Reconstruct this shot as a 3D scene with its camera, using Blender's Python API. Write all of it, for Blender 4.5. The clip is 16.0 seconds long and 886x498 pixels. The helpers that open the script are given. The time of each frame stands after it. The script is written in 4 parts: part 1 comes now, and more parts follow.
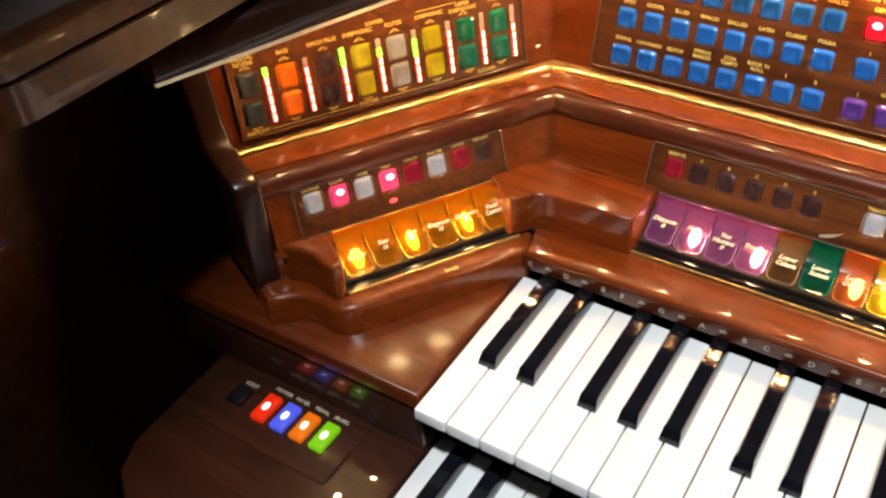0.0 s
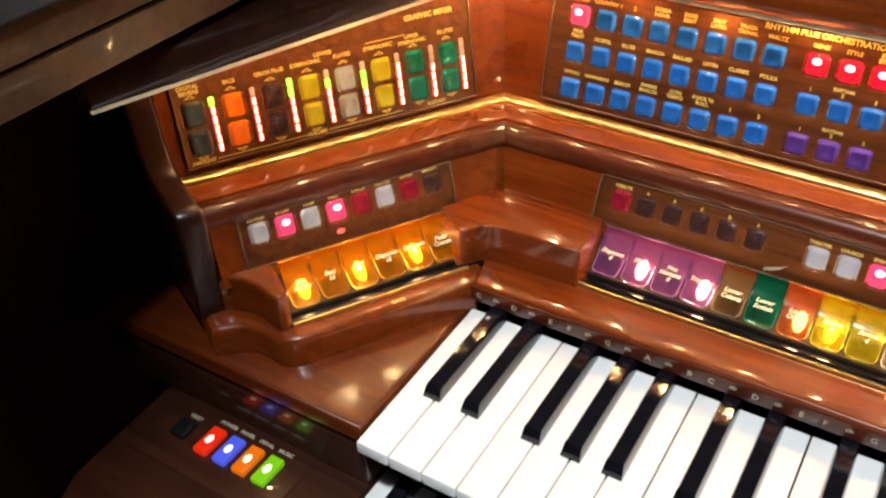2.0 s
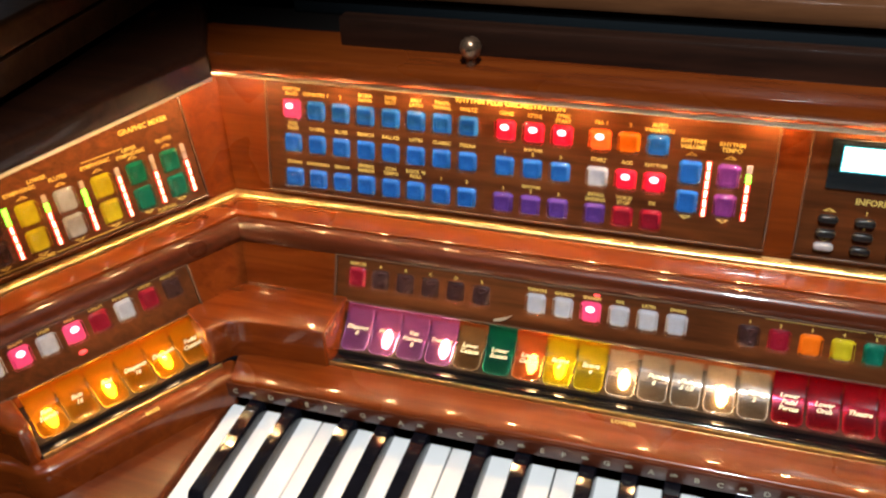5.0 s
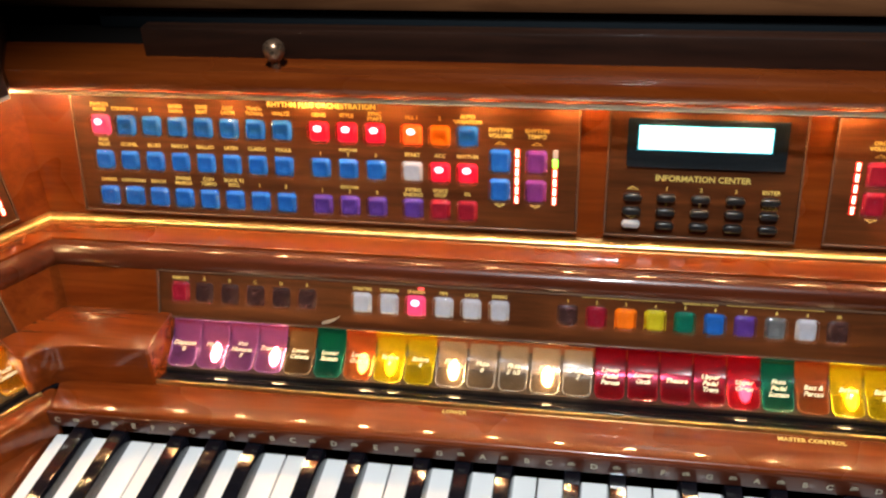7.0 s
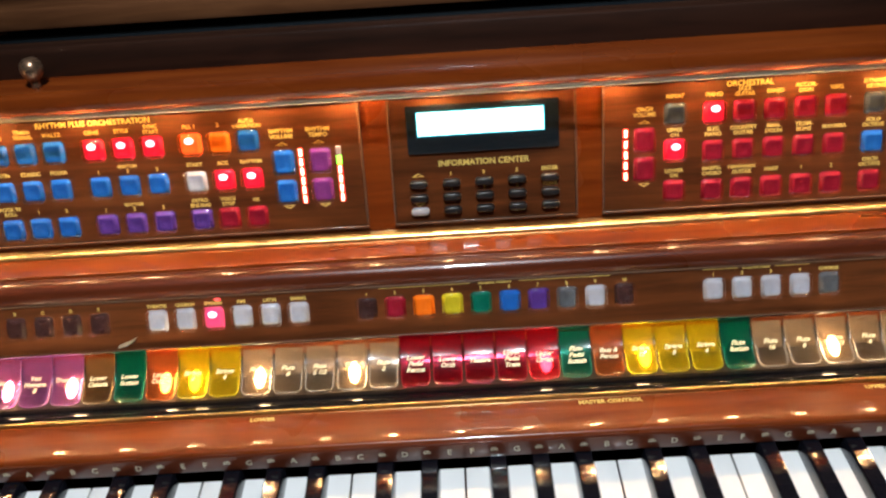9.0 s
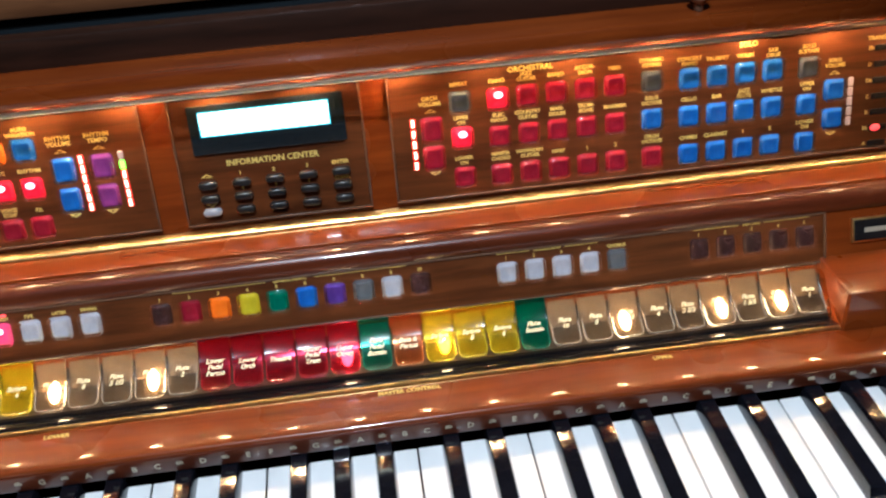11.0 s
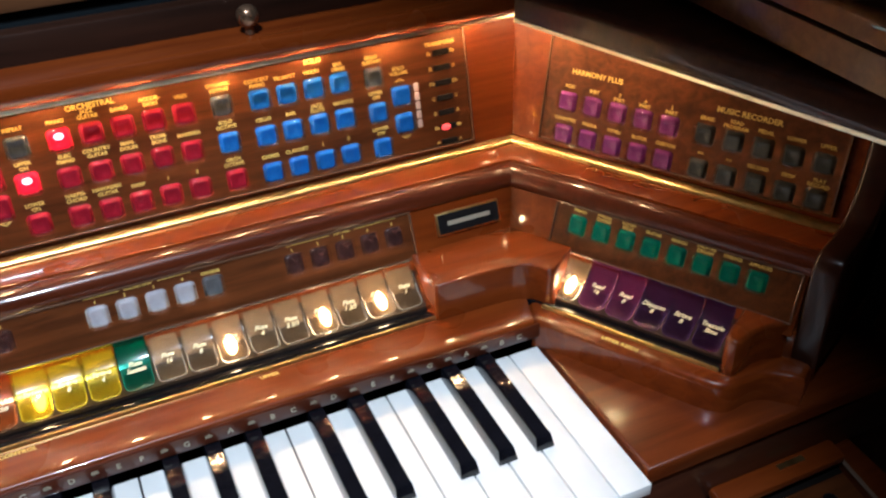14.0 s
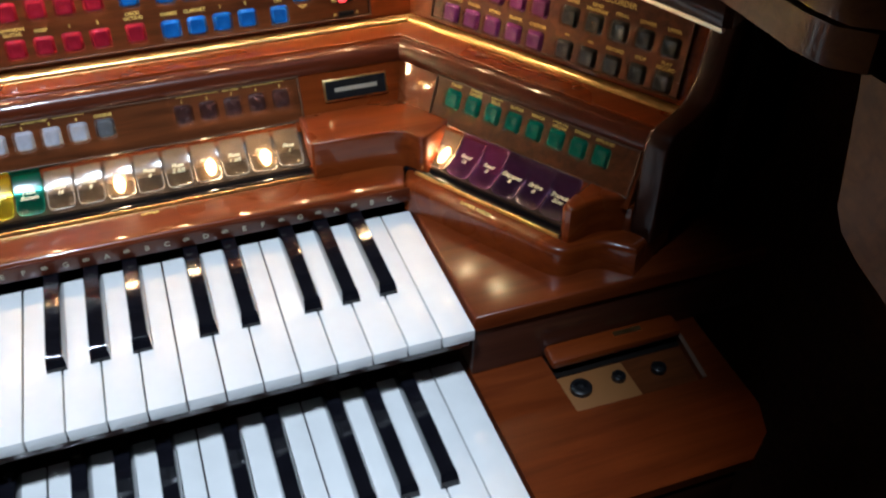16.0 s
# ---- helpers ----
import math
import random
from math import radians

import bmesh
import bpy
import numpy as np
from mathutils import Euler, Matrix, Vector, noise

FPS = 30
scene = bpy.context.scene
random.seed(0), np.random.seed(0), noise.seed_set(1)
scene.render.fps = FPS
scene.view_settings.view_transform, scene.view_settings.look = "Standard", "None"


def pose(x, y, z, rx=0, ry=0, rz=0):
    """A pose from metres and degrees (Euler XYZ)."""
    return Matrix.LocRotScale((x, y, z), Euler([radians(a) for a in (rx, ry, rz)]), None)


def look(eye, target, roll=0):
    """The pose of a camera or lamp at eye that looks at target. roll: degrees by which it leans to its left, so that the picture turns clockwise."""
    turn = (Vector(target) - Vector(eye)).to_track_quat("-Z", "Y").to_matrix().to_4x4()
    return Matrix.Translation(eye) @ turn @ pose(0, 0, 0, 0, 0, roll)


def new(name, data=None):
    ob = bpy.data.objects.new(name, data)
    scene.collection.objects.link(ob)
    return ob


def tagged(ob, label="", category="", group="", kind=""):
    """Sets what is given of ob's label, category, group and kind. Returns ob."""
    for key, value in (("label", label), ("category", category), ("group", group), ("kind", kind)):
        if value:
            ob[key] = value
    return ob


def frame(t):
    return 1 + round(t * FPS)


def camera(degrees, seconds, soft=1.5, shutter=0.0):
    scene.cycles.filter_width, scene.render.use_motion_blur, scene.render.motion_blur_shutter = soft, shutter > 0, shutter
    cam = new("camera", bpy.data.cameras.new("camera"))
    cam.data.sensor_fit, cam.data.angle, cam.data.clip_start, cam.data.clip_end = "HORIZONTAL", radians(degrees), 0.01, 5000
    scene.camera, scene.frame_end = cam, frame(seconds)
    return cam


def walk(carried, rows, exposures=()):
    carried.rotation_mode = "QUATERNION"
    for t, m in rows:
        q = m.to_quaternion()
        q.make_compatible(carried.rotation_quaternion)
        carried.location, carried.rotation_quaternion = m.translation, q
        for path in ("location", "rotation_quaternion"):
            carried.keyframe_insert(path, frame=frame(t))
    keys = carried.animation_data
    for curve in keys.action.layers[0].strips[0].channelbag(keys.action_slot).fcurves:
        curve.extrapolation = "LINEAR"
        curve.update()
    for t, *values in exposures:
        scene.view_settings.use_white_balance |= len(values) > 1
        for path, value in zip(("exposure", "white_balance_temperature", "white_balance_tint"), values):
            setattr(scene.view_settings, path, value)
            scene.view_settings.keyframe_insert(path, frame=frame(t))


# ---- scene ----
cam = camera(51.0, 16.0, soft=2.3)

PATH = [
    (0, (-0.192, -0.445, 1.267), (-1.056, 0.834, -0.005), -3.0),
    (0.5, (-0.194, -0.435, 1.259), (-1.063, 0.878, 0.026), -0.9),
    (1, (-0.189, -0.442, 1.258), (-1.076, 0.87, 0.036), -1.1),
    (1.5, (-0.188, -0.438, 1.252), (-1.059, 0.879, 0.024), -1.2),
    (2, (-0.174, -0.434, 1.262), (-1.023, 0.911, 0.05), -1.6),
    (2.5, (-0.162, -0.434, 1.271), (-0.995, 0.95, 0.092), -2.0),
    (3, (-0.149, -0.431, 1.277), (-0.953, 0.986, 0.116), -2.3),
    (3.5, (-0.14, -0.429, 1.283), (-0.907, 1.023, 0.141), -2.3),
    (4, (-0.117, -0.411, 1.285), (-0.855, 1.049, 0.134), -3.0),
    (4.2, (-0.12, -0.417, 1.289), (-0.805, 1.078, 0.15), -3.1),
    (6.3, (-0.083, -0.417, 1.276), (-0.507, 1.197, 0.173), -3.1),
    (6.5, (-0.078, -0.42, 1.269), (-0.458, 1.222, 0.192), -2.9),
    (7, (-0.068, -0.42, 1.267), (-0.384, 1.238, 0.194), -2.8),
    (7.5, (-0.055, -0.412, 1.275), (-0.315, 1.232, 0.167), -3.1),
    (8, (-0.04, -0.422, 1.244), (-0.223, 1.285, 0.217), -3.0),
    (8.2, (-0.039, -0.427, 1.243), (-0.17, 1.294, 0.233), -2.8),
    (10.3, (0.031, -0.419, 1.261), (0.056, 1.239, 0.144), -5.2),
    (10.5, (0.033, -0.42, 1.261), (0.106, 1.239, 0.147), -4.3),
    (11, (0.061, -0.42, 1.258), (0.199, 1.235, 0.144), -4.2),
    (11.5, (0.081, -0.426, 1.26), (0.343, 1.224, 0.161), -3.4),
    (12, (0.101, -0.419, 1.269), (0.406, 1.199, 0.134), -3.0),
    (12.5, (0.12, -0.424, 1.269), (0.504, 1.159, 0.108), -3.1),
    (13, (0.135, -0.433, 1.266), (0.677, 1.113, 0.118), -1.6),
    (13.5, (0.142, -0.433, 1.268), (0.753, 1.087, 0.121), -1.3),
    (14, (0.16, -0.444, 1.268), (0.815, 1.066, 0.133), -1.8),
    (14.5, (0.179, -0.452, 1.27), (0.844, 1.035, 0.109), -2.1),
    (15, (0.187, -0.468, 1.267), (0.87, 1.023, 0.122), -1.5),
    (15.5, (0.217, -0.516, 1.268), (0.794, 0.994, 0.091), -1.2),
    (16, (0.254, -0.558, 1.253), (0.775, 0.917, 0.007), -0.1),
]
walk(cam, [(t, look(eye, target, roll)) for t, eye, target, roll in PATH], exposures=[(0.0, 0.0, 6500, 10), (8.2, 0.0, 6500, 10), (10.5, 0.0, 5700, 8), (15.0, -0.02, 5600, 8), (16.0, -0.24, 5500, 8)])

# ---- world and light ----
world = bpy.data.worlds.new("world")
scene.world = world
world.use_nodes = True
world.node_tree.nodes["Background"].inputs[0].default_value = (0.9, 0.75, 0.6, 1)
world.node_tree.nodes["Background"].inputs[1].default_value = 0.002


# the room's spotlight, above the keyboards
spot = bpy.data.lights.new("room_spotlight", "SPOT")
spot.energy, spot.color, spot.spot_size, spot.spot_blend, spot.shadow_soft_size = 125.0, (0.90, 0.96, 1.0), radians(45), 0.55, 0.05
new("room_spotlight", spot).matrix_world = look((-0.02, -0.66, 2.28), (-0.03, -0.14, 0.86))

# ---- materials ----
def material(name, colour=(0.8, 0.8, 0.8), rough=0.4, metal=0.0, coat=0.0, transmission=0.0, emission=None, strength=0.0, ior=1.45):
    m = bpy.data.materials.new(name)
    m.use_nodes = True
    b = m.node_tree.nodes["Principled BSDF"]
    b.inputs["Base Color"].default_value = (*colour, 1)
    b.inputs["Roughness"].default_value = rough
    b.inputs["Metallic"].default_value = metal
    b.inputs["Coat Weight"].default_value = coat
    b.inputs["Coat Roughness"].default_value = 0.08
    b.inputs["Transmission Weight"].default_value = transmission
    b.inputs["IOR"].default_value = ior
    if emission:
        b.inputs["Emission Color"].default_value = (*emission, 1)
        b.inputs["Emission Strength"].default_value = strength
    return m


def link(m, a, out, b, inp):
    m.node_tree.links.new(a.outputs[out], b.inputs[inp])


def wood(name, dark, light, rough=0.3, coat=0.5, scale=1.0, turn=0.0, bump=0.12):
    """Lacquered wood: long grain, fine pores, and slow stains."""
    m = material(name, light, rough, coat=coat)
    n = m.node_tree.nodes
    b = n["Principled BSDF"]
    b.inputs["Coat Roughness"].default_value = 0.03
    b.inputs["Specular IOR Level"].default_value = 0.3
    tc, mp = n.new("ShaderNodeTexCoord"), n.new("ShaderNodeMapping")
    mp.inputs["Rotation"].default_value = (0, 0, radians(turn))
    mp.inputs["Scale"].default_value = (9 * scale, 110 * scale, 110 * scale)
    link(m, tc, "Object", mp, "Vector")
    g = n.new("ShaderNodeTexNoise")
    g.inputs["Scale"].default_value, g.inputs["Detail"].default_value, g.inputs["Roughness"].default_value = 1.0, 6, 0.62
    g.inputs["Distortion"].default_value = 0.6
    link(m, mp, "Vector", g, "Vector")
    s = n.new("ShaderNodeTexNoise")
    s.inputs["Scale"].default_value, s.inputs["Detail"].default_value = 7 * scale, 3
    link(m, tc, "Object", s, "Vector")
    mix = n.new("ShaderNodeMix")
    mix.data_type = "FLOAT"
    mix.inputs[0].default_value = 0.3
    link(m, g, "Fac", mix, 2), link(m, s, "Fac", mix, 3)
    r = n.new("ShaderNodeValToRGB")
    r.color_ramp.elements[0].position, r.color_ramp.elements[0].color = 0.36, (*dark, 1)
    r.color_ramp.elements[1].position, r.color_ramp.elements[1].color = 0.64, (*light, 1)
    link(m, mix, 0, r, "Fac"), link(m, r, "Color", b, "Base Color")
    rr = n.new("ShaderNodeMapRange")
    rr.inputs["To Min"].default_value, rr.inputs["To Max"].default_value = rough - 0.06, rough + 0.1
    link(m, s, "Fac", rr, "Value"), link(m, rr, "Result", b, "Roughness")
    bp = n.new("ShaderNodeBump")
    bp.inputs["Strength"].default_value, bp.inputs["Distance"].default_value = bump, 0.0004
    link(m, g, "Fac", bp, "Height"), link(m, bp, "Normal", b, "Normal")
    return m


def worn(m, scale=300.0, low=0.8, rough=0.1):
    """Adds faint uneven tone and gloss to a plain material."""
    n = m.node_tree.nodes
    b = n["Principled BSDF"]
    c = tuple(b.inputs["Base Color"].default_value)
    tc, t = n.new("ShaderNodeTexCoord"), n.new("ShaderNodeTexNoise")
    t.inputs["Scale"].default_value, t.inputs["Detail"].default_value = scale, 4
    link(m, tc, "Object", t, "Vector")
    r = n.new("ShaderNodeValToRGB")
    r.color_ramp.elements[0].position, r.color_ramp.elements[0].color = 0.3, (c[0] * low, c[1] * low, c[2] * low, 1)
    r.color_ramp.elements[1].position, r.color_ramp.elements[1].color = 0.6, c
    link(m, t, "Fac", r, "Fac"), link(m, r, "Color", b, "Base Color")
    q = n.new("ShaderNodeMapRange")
    base = b.inputs["Roughness"].default_value
    q.inputs["To Min"].default_value, q.inputs["To Max"].default_value = max(0.03, base - rough), base + rough
    link(m, t, "Fac", q, "Value"), link(m, q, "Result", b, "Roughness")
    return m


WOOD = wood("walnut", (0.098, 0.0155, 0.0020), (0.180, 0.0355, 0.0046), rough=0.26, coat=0.65)
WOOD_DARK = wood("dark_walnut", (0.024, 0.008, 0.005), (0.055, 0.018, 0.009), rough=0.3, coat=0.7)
# walnut of the end posts, darkened in colour to look unlit
WOOD_POST_SHADED = wood("shaded_post_walnut", (0.014, 0.005, 0.003), (0.032, 0.010, 0.006), rough=0.3, coat=0.35)
WOOD_POST_SHADED.node_tree.nodes["Principled BSDF"].inputs["Coat Roughness"].default_value = 0.16
# darker walnut; on the moulding front it stands for shade under overhead light
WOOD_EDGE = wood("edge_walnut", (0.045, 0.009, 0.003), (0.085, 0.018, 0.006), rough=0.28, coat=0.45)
WOOD_PANEL = wood("panel_walnut", (0.040, 0.011, 0.0035), (0.112, 0.033, 0.0090), rough=0.30, coat=0.5, scale=1.3)
WOOD_CASE = wood("case_walnut", (0.085, 0.032, 0.013), (0.160, 0.065, 0.026), rough=0.3, coat=0.5, turn=90)
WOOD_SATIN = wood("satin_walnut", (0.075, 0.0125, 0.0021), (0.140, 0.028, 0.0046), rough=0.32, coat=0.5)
WOOD_SATIN.node_tree.nodes["Principled BSDF"].inputs["Coat Roughness"].default_value = 0.15
CASE_SATIN = wood("satin_case", (0.050, 0.021, 0.010), (0.095, 0.042, 0.020), rough=0.55, coat=0.05, turn=90)
BRASS = worn(material("brass", (0.80, 0.55, 0.22), 0.32, metal=1.0), 120, 0.75, 0.06)
LIP = worn(material("pale_brass", (0.80, 0.72, 0.54), 0.38, metal=1.0), 120, 0.85, 0.04)
UNDER_BULB = material("under_bulb", (1, 0.6, 0.3), 0.3, emission=(1.0, 0.30, 0.05), strength=90.0)
GOLD_INK = material("gold_ink", (0.62, 0.44, 0.11), 0.45)
PALE_INK = material("pale_ink", (0.42, 0.37, 0.27), 0.5)
PLATE_INK = material("plate_ink", (0.30, 0.27, 0.21), 0.5)
CREAM_INK = material("cream_ink", (0.86, 0.74, 0.42), 0.45)
BLACK = worn(material("black_plastic", (0.008, 0.008, 0.009), 0.35), 200, 0.6)
IVORY = worn(material("white_key", (0.80, 0.80, 0.79), 0.22, coat=0.2), 40, 0.94, 0.04)
EBONY = worn(material("black_key", (0.006, 0.006, 0.009), 0.05, coat=0.6), 130, 0.7, 0.02)
pit = EBONY.node_tree.nodes.new("ShaderNodeBump")
pit.inputs["Strength"].default_value, pit.inputs["Distance"].default_value = 0.55, 0.0006
link(EBONY, EBONY.node_tree.nodes["Noise Texture"], "Fac", pit, "Height"), link(EBONY, pit, "Normal", EBONY.node_tree.nodes["Principled BSDF"], "Normal")
# near-black for slots, and for painted shade on wing sides and under the flap
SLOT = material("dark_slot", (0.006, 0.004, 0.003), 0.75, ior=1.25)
CHROME = material("chrome", (0.75, 0.74, 0.72), 0.15, metal=1.0)
GLASS_DARK = material("dark_glass", (0.010, 0.014, 0.017), 0.08, coat=0.6)
LCD_LIT = material("lit_display", (0.5, 0.9, 1.0), 0.4, emission=(0.40, 0.93, 1.0), strength=3.0)
LCD_GLOW = material("display_glow", (0.02, 0.10, 0.12), 0.3, emission=(0.0, 0.42, 0.55), strength=0.8)
ACRYLIC_EDGE = material("acrylic_edge", (0.10, 0.050, 0.028), 0.22, coat=0.6)
TRAY_BLACK = material("tray_black", (0.003, 0.003, 0.004), 0.09)
LCD_BLACK = material("display_bezel", (0.006, 0.009, 0.012), 0.25)
BULB = material("bulb", (1, 0.8, 0.5), 0.3, emission=(1.0, 0.62, 0.28), strength=520.0)
TAB_BULB = material("tab_bulb", (1, 0.8, 0.5), 0.3, emission=(1.0, 0.72, 0.38), strength=190.0)
RED_LED = material("red_led", (1, 0.1, 0.08), 0.3, emission=(1.0, 0.05, 0.06), strength=1.5)
PINK_LED = material("pink_led", (1, 0.3, 0.3), 0.3, emission=(1.0, 0.30, 0.36), strength=5.0)
GREEN_LED = material("green_led", (0.2, 1, 0.1), 0.3, emission=(0.25, 1.0, 0.04), strength=3.0)
BAR_RED = material("bar_red", (0.3, 0.01, 0.01), 0.3, emission=(1.0, 0.03, 0.02), strength=2.2)
BAR_CORE = material("bar_core", (1, 0.7, 0.5), 0.3, emission=(1.0, 0.55, 0.36), strength=5.0)
BAR_OFF = material("bar_off", (0.42, 0.30, 0.27), 0.4)

PLASTIC = {}
for key, c in dict(blue=(0.014, 0.085, 0.25), red=(0.155, 0.009, 0.022), violet=(0.070, 0.032, 0.15), plum=(0.13, 0.030, 0.13),
                   orange=(0.55, 0.14, 0.010), yellow=(0.40, 0.29, 0.012), green=(0.005, 0.090, 0.060), white=(0.27, 0.27, 0.30),
                   grey=(0.040, 0.043, 0.048), smoke=(0.035, 0.016, 0.015), slate=(0.07, 0.074, 0.08), lime=(0.32, 0.27, 0.014)).items():
    PLASTIC[key] = worn(material("cap_" + key, c, 0.22, coat=0.7), 260, 0.86, 0.06)
SHELL = {}
for key, c in dict(blue=(0.45, 0.66, 1.0), red=(1.0, 0.42, 0.48), violet=(0.62, 0.50, 0.86), plum=(0.78, 0.52, 0.80), orange=(1.0, 0.66, 0.30), yellow=(1.0, 0.92, 0.45), green=(0.35, 0.82, 0.70),
                   white=(0.96, 0.96, 0.98), grey=(0.72, 0.72, 0.72), smoke=(0.78, 0.62, 0.58), slate=(0.82, 0.82, 0.84), lime=(1.0, 0.96, 0.45), pink=(1.0, 0.62, 0.72)).items():
    SHELL[key] = material("shell_" + key, c, 0.07, transmission=1.0, ior=1.49)
LIT = dict(red=material("lit_cap_red", (0.36, 0.01, 0.03), 0.3, emission=(1.0, 0.01, 0.04), strength=0.55),
           pink=material("lit_cap_pink", (0.42, 0.05, 0.13), 0.3, emission=(0.95, 0.06, 0.18), strength=0.40),
           orange=material("lit_cap_orange", (0.7, 0.1, 0.02), 0.3, emission=(1.0, 0.10, 0.02), strength=0.9))
TAB, RIM = {}, {}
for key, c in dict(purple=(0.62, 0.22, 0.58), clear=(0.84, 0.72, 0.56), smoke=(0.55, 0.36, 0.18), green=(0.012, 0.30, 0.18), rust=(0.75, 0.22, 0.05),
                   yellow=(1.0, 0.78, 0.01), red=(0.56, 0.008, 0.028), orange=(1.0, 0.42, 0.01), violet=(0.13, 0.045, 0.17), plum=(0.34, 0.08, 0.28)).items():
    TAB[key] = material("tab_" + key, c, 0.15, transmission=1.0 if key in ("clear", "smoke") else 0.96)
    # rim colour raised and less clear, so the tab edges look lit
    RIM[key] = material("tab_rim_" + key, tuple(min(1.0, v * 1.05 + 0.02) for v in c), 0.12, transmission=0.75)

# ---- building helpers ----
ANGLE = radians(58)
CORNER_X, CORNER_Y = 0.462, 0.113
MITRE = math.tan(ANGLE / 2)
CA, SA = math.cos(ANGLE), math.sin(ANGLE)


def axes(ux, uy, bx, by, ox, oy):
    return Matrix(((ux, bx, 0, ox), (uy, by, 0, oy), (0, 0, 1, 0), (0, 0, 0, 1)))


# each side's own axes: x along its face, y to the back, z up
SIDE = {"main": axes(1, 0, 0, 1, 0, CORNER_Y), "right": axes(CA, -SA, SA, CA, CORNER_X, CORNER_Y), "left": axes(CA, SA, -SA, CA, -CORNER_X, CORNER_Y)}


def part(name, bm, mat, parent, label="", m=None, smooth=True):
    """Links a bmesh as one mesh object under a thing or a part; m places its points."""
    if m is not None:
        bmesh.ops.transform(bm, matrix=m, verts=bm.verts)
    bmesh.ops.recalc_face_normals(bm, faces=bm.faces)
    me = bpy.data.meshes.new(name)
    bm.to_mesh(me)
    bm.free()
    me.materials.append(mat)
    if smooth:
        me.shade_smooth()
        me.set_sharp_from_angle(angle=radians(38))
    ob = new(name, me)
    ob.parent = parent
    if label:
        tagged(ob, label)
    return ob


# pale colour of the plates added under the tabs' upper halves
TRAY = worn(material("tab_base", (0.15, 0.090, 0.047), 0.5, ior=1.2), 150, 0.5)
# dark colour puts shade under the tabs' lower halves and between them
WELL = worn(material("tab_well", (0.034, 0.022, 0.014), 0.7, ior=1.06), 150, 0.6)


def put(name, me, parent, m, label=""):
    """One more object on a shared mesh."""
    ob = new(name, me)
    ob.parent = parent
    ob.matrix_basis = m
    if label:
        tagged(ob, label)
    return ob


def mesh_of(name, bm, mat, smooth=True):
    bmesh.ops.recalc_face_normals(bm, faces=bm.faces)
    me = bpy.data.meshes.new(name)
    bm.to_mesh(me)
    bm.free()
    me.materials.append(mat)
    if smooth:
        me.shade_smooth()
        me.set_sharp_from_angle(angle=radians(38))
    return me


def recoloured(me, mat):
    c = me.copy()
    c.materials.clear()
    c.materials.append(mat)
    return c


def box(x0, x1, y0, y1, z0, z1, bevel=0.0, segments=2):
    bm = bmesh.new()
    bmesh.ops.create_cube(bm, size=1)
    bmesh.ops.transform(bm, verts=bm.verts, matrix=Matrix.LocRotScale(((x0 + x1) / 2, (y0 + y1) / 2, (z0 + z1) / 2), None, (x1 - x0, y1 - y0, z1 - z0)))
    if bevel:
        bmesh.ops.bevel(bm, geom=bm.edges, offset=bevel, segments=segments, profile=0.5, affect="EDGES")
    return bm


def prism(profile, lo, hi):
    """A closed (y, z) profile drawn along x from lo(y) to hi(y)."""
    bm = bmesh.new()
    a = [bm.verts.new((lo(y), y, z)) for y, z in profile]
    b = [bm.verts.new((hi(y), y, z)) for y, z in profile]
    n = len(profile)
    for i in range(n):
        j = (i + 1) % n
        bm.faces.new((a[i], a[j], b[j], b[i]))
    bm.faces.new(a[::-1]), bm.faces.new(b)
    return bm


def slab(outline, z0, z1, bevel=0.0, segments=3):
    """A flat board of an (x, y) outline, its upper rim rounded."""
    bm = bmesh.new()
    lo = [bm.verts.new((x, y, z0)) for x, y in outline]
    hi = [bm.verts.new((x, y, z1)) for x, y in outline]
    n = len(outline)
    for i in range(n):
        j = (i + 1) % n
        bm.faces.new((lo[i], lo[j], hi[j], hi[i]))
    bm.faces.new(lo[::-1])
    top = bm.faces.new(hi)
    if bevel:
        bmesh.ops.recalc_face_normals(bm, faces=bm.faces)
        bmesh.ops.bevel(bm, geom=list(top.edges), offset=bevel, segments=segments, profile=0.5, affect="EDGES")
    return bm


def ball(r, sx=1, sy=1, sz=1, u=12, v=8):
    bm = bmesh.new()
    bmesh.ops.create_uvsphere(bm, u_segments=u, v_segments=v, radius=r)
    bmesh.ops.scale(bm, vec=(sx, sy, sz), verts=bm.verts)
    return bm


def turned(profile, u=20):
    """A turned body from (radius, z) pairs."""
    bm = bmesh.new()
    rings = [[bm.verts.new((r * math.cos(2 * math.pi * i / u), r * math.sin(2 * math.pi * i / u), z)) for i in range(u)] for r, z in profile]
    for a, b in zip(rings, rings[1:]):
        for i in range(u):
            bm.faces.new((a[i], a[(i + 1) % u], b[(i + 1) % u], b[i]))
    bm.faces.new(rings[0][::-1]), bm.faces.new(rings[-1])
    return bm


def spans(side, end):
    """Where a moulding of that side starts and stops, mitred at the corners."""
    if side == "main":
        return (lambda y: -CORNER_X - MITRE * y), (lambda y: CORNER_X + MITRE * y)
    if side == "right":
        return (lambda y: -MITRE * y), (lambda y: end)
    return (lambda y: -end), (lambda y: MITRE * y)


def face(side, x, z, lift=0.0, which="upper"):
    """The frame on a sloping panel: x along it, y up it, z out of it."""
    y0, lean, z0 = (0.005, 0.208, 0.936) if which == "upper" else (-0.047, 0.38, 0.8805)
    a = math.atan(lean)
    s, c = math.sin(a), math.cos(a)
    m = Matrix(((1, 0, 0, x), (0, s, -c, y0 + lean * (z - z0)), (0, c, s, z), (0, 0, 0, 1)))
    return SIDE[side] @ m @ Matrix.Translation((0, 0, lift))


LETTERS = {}


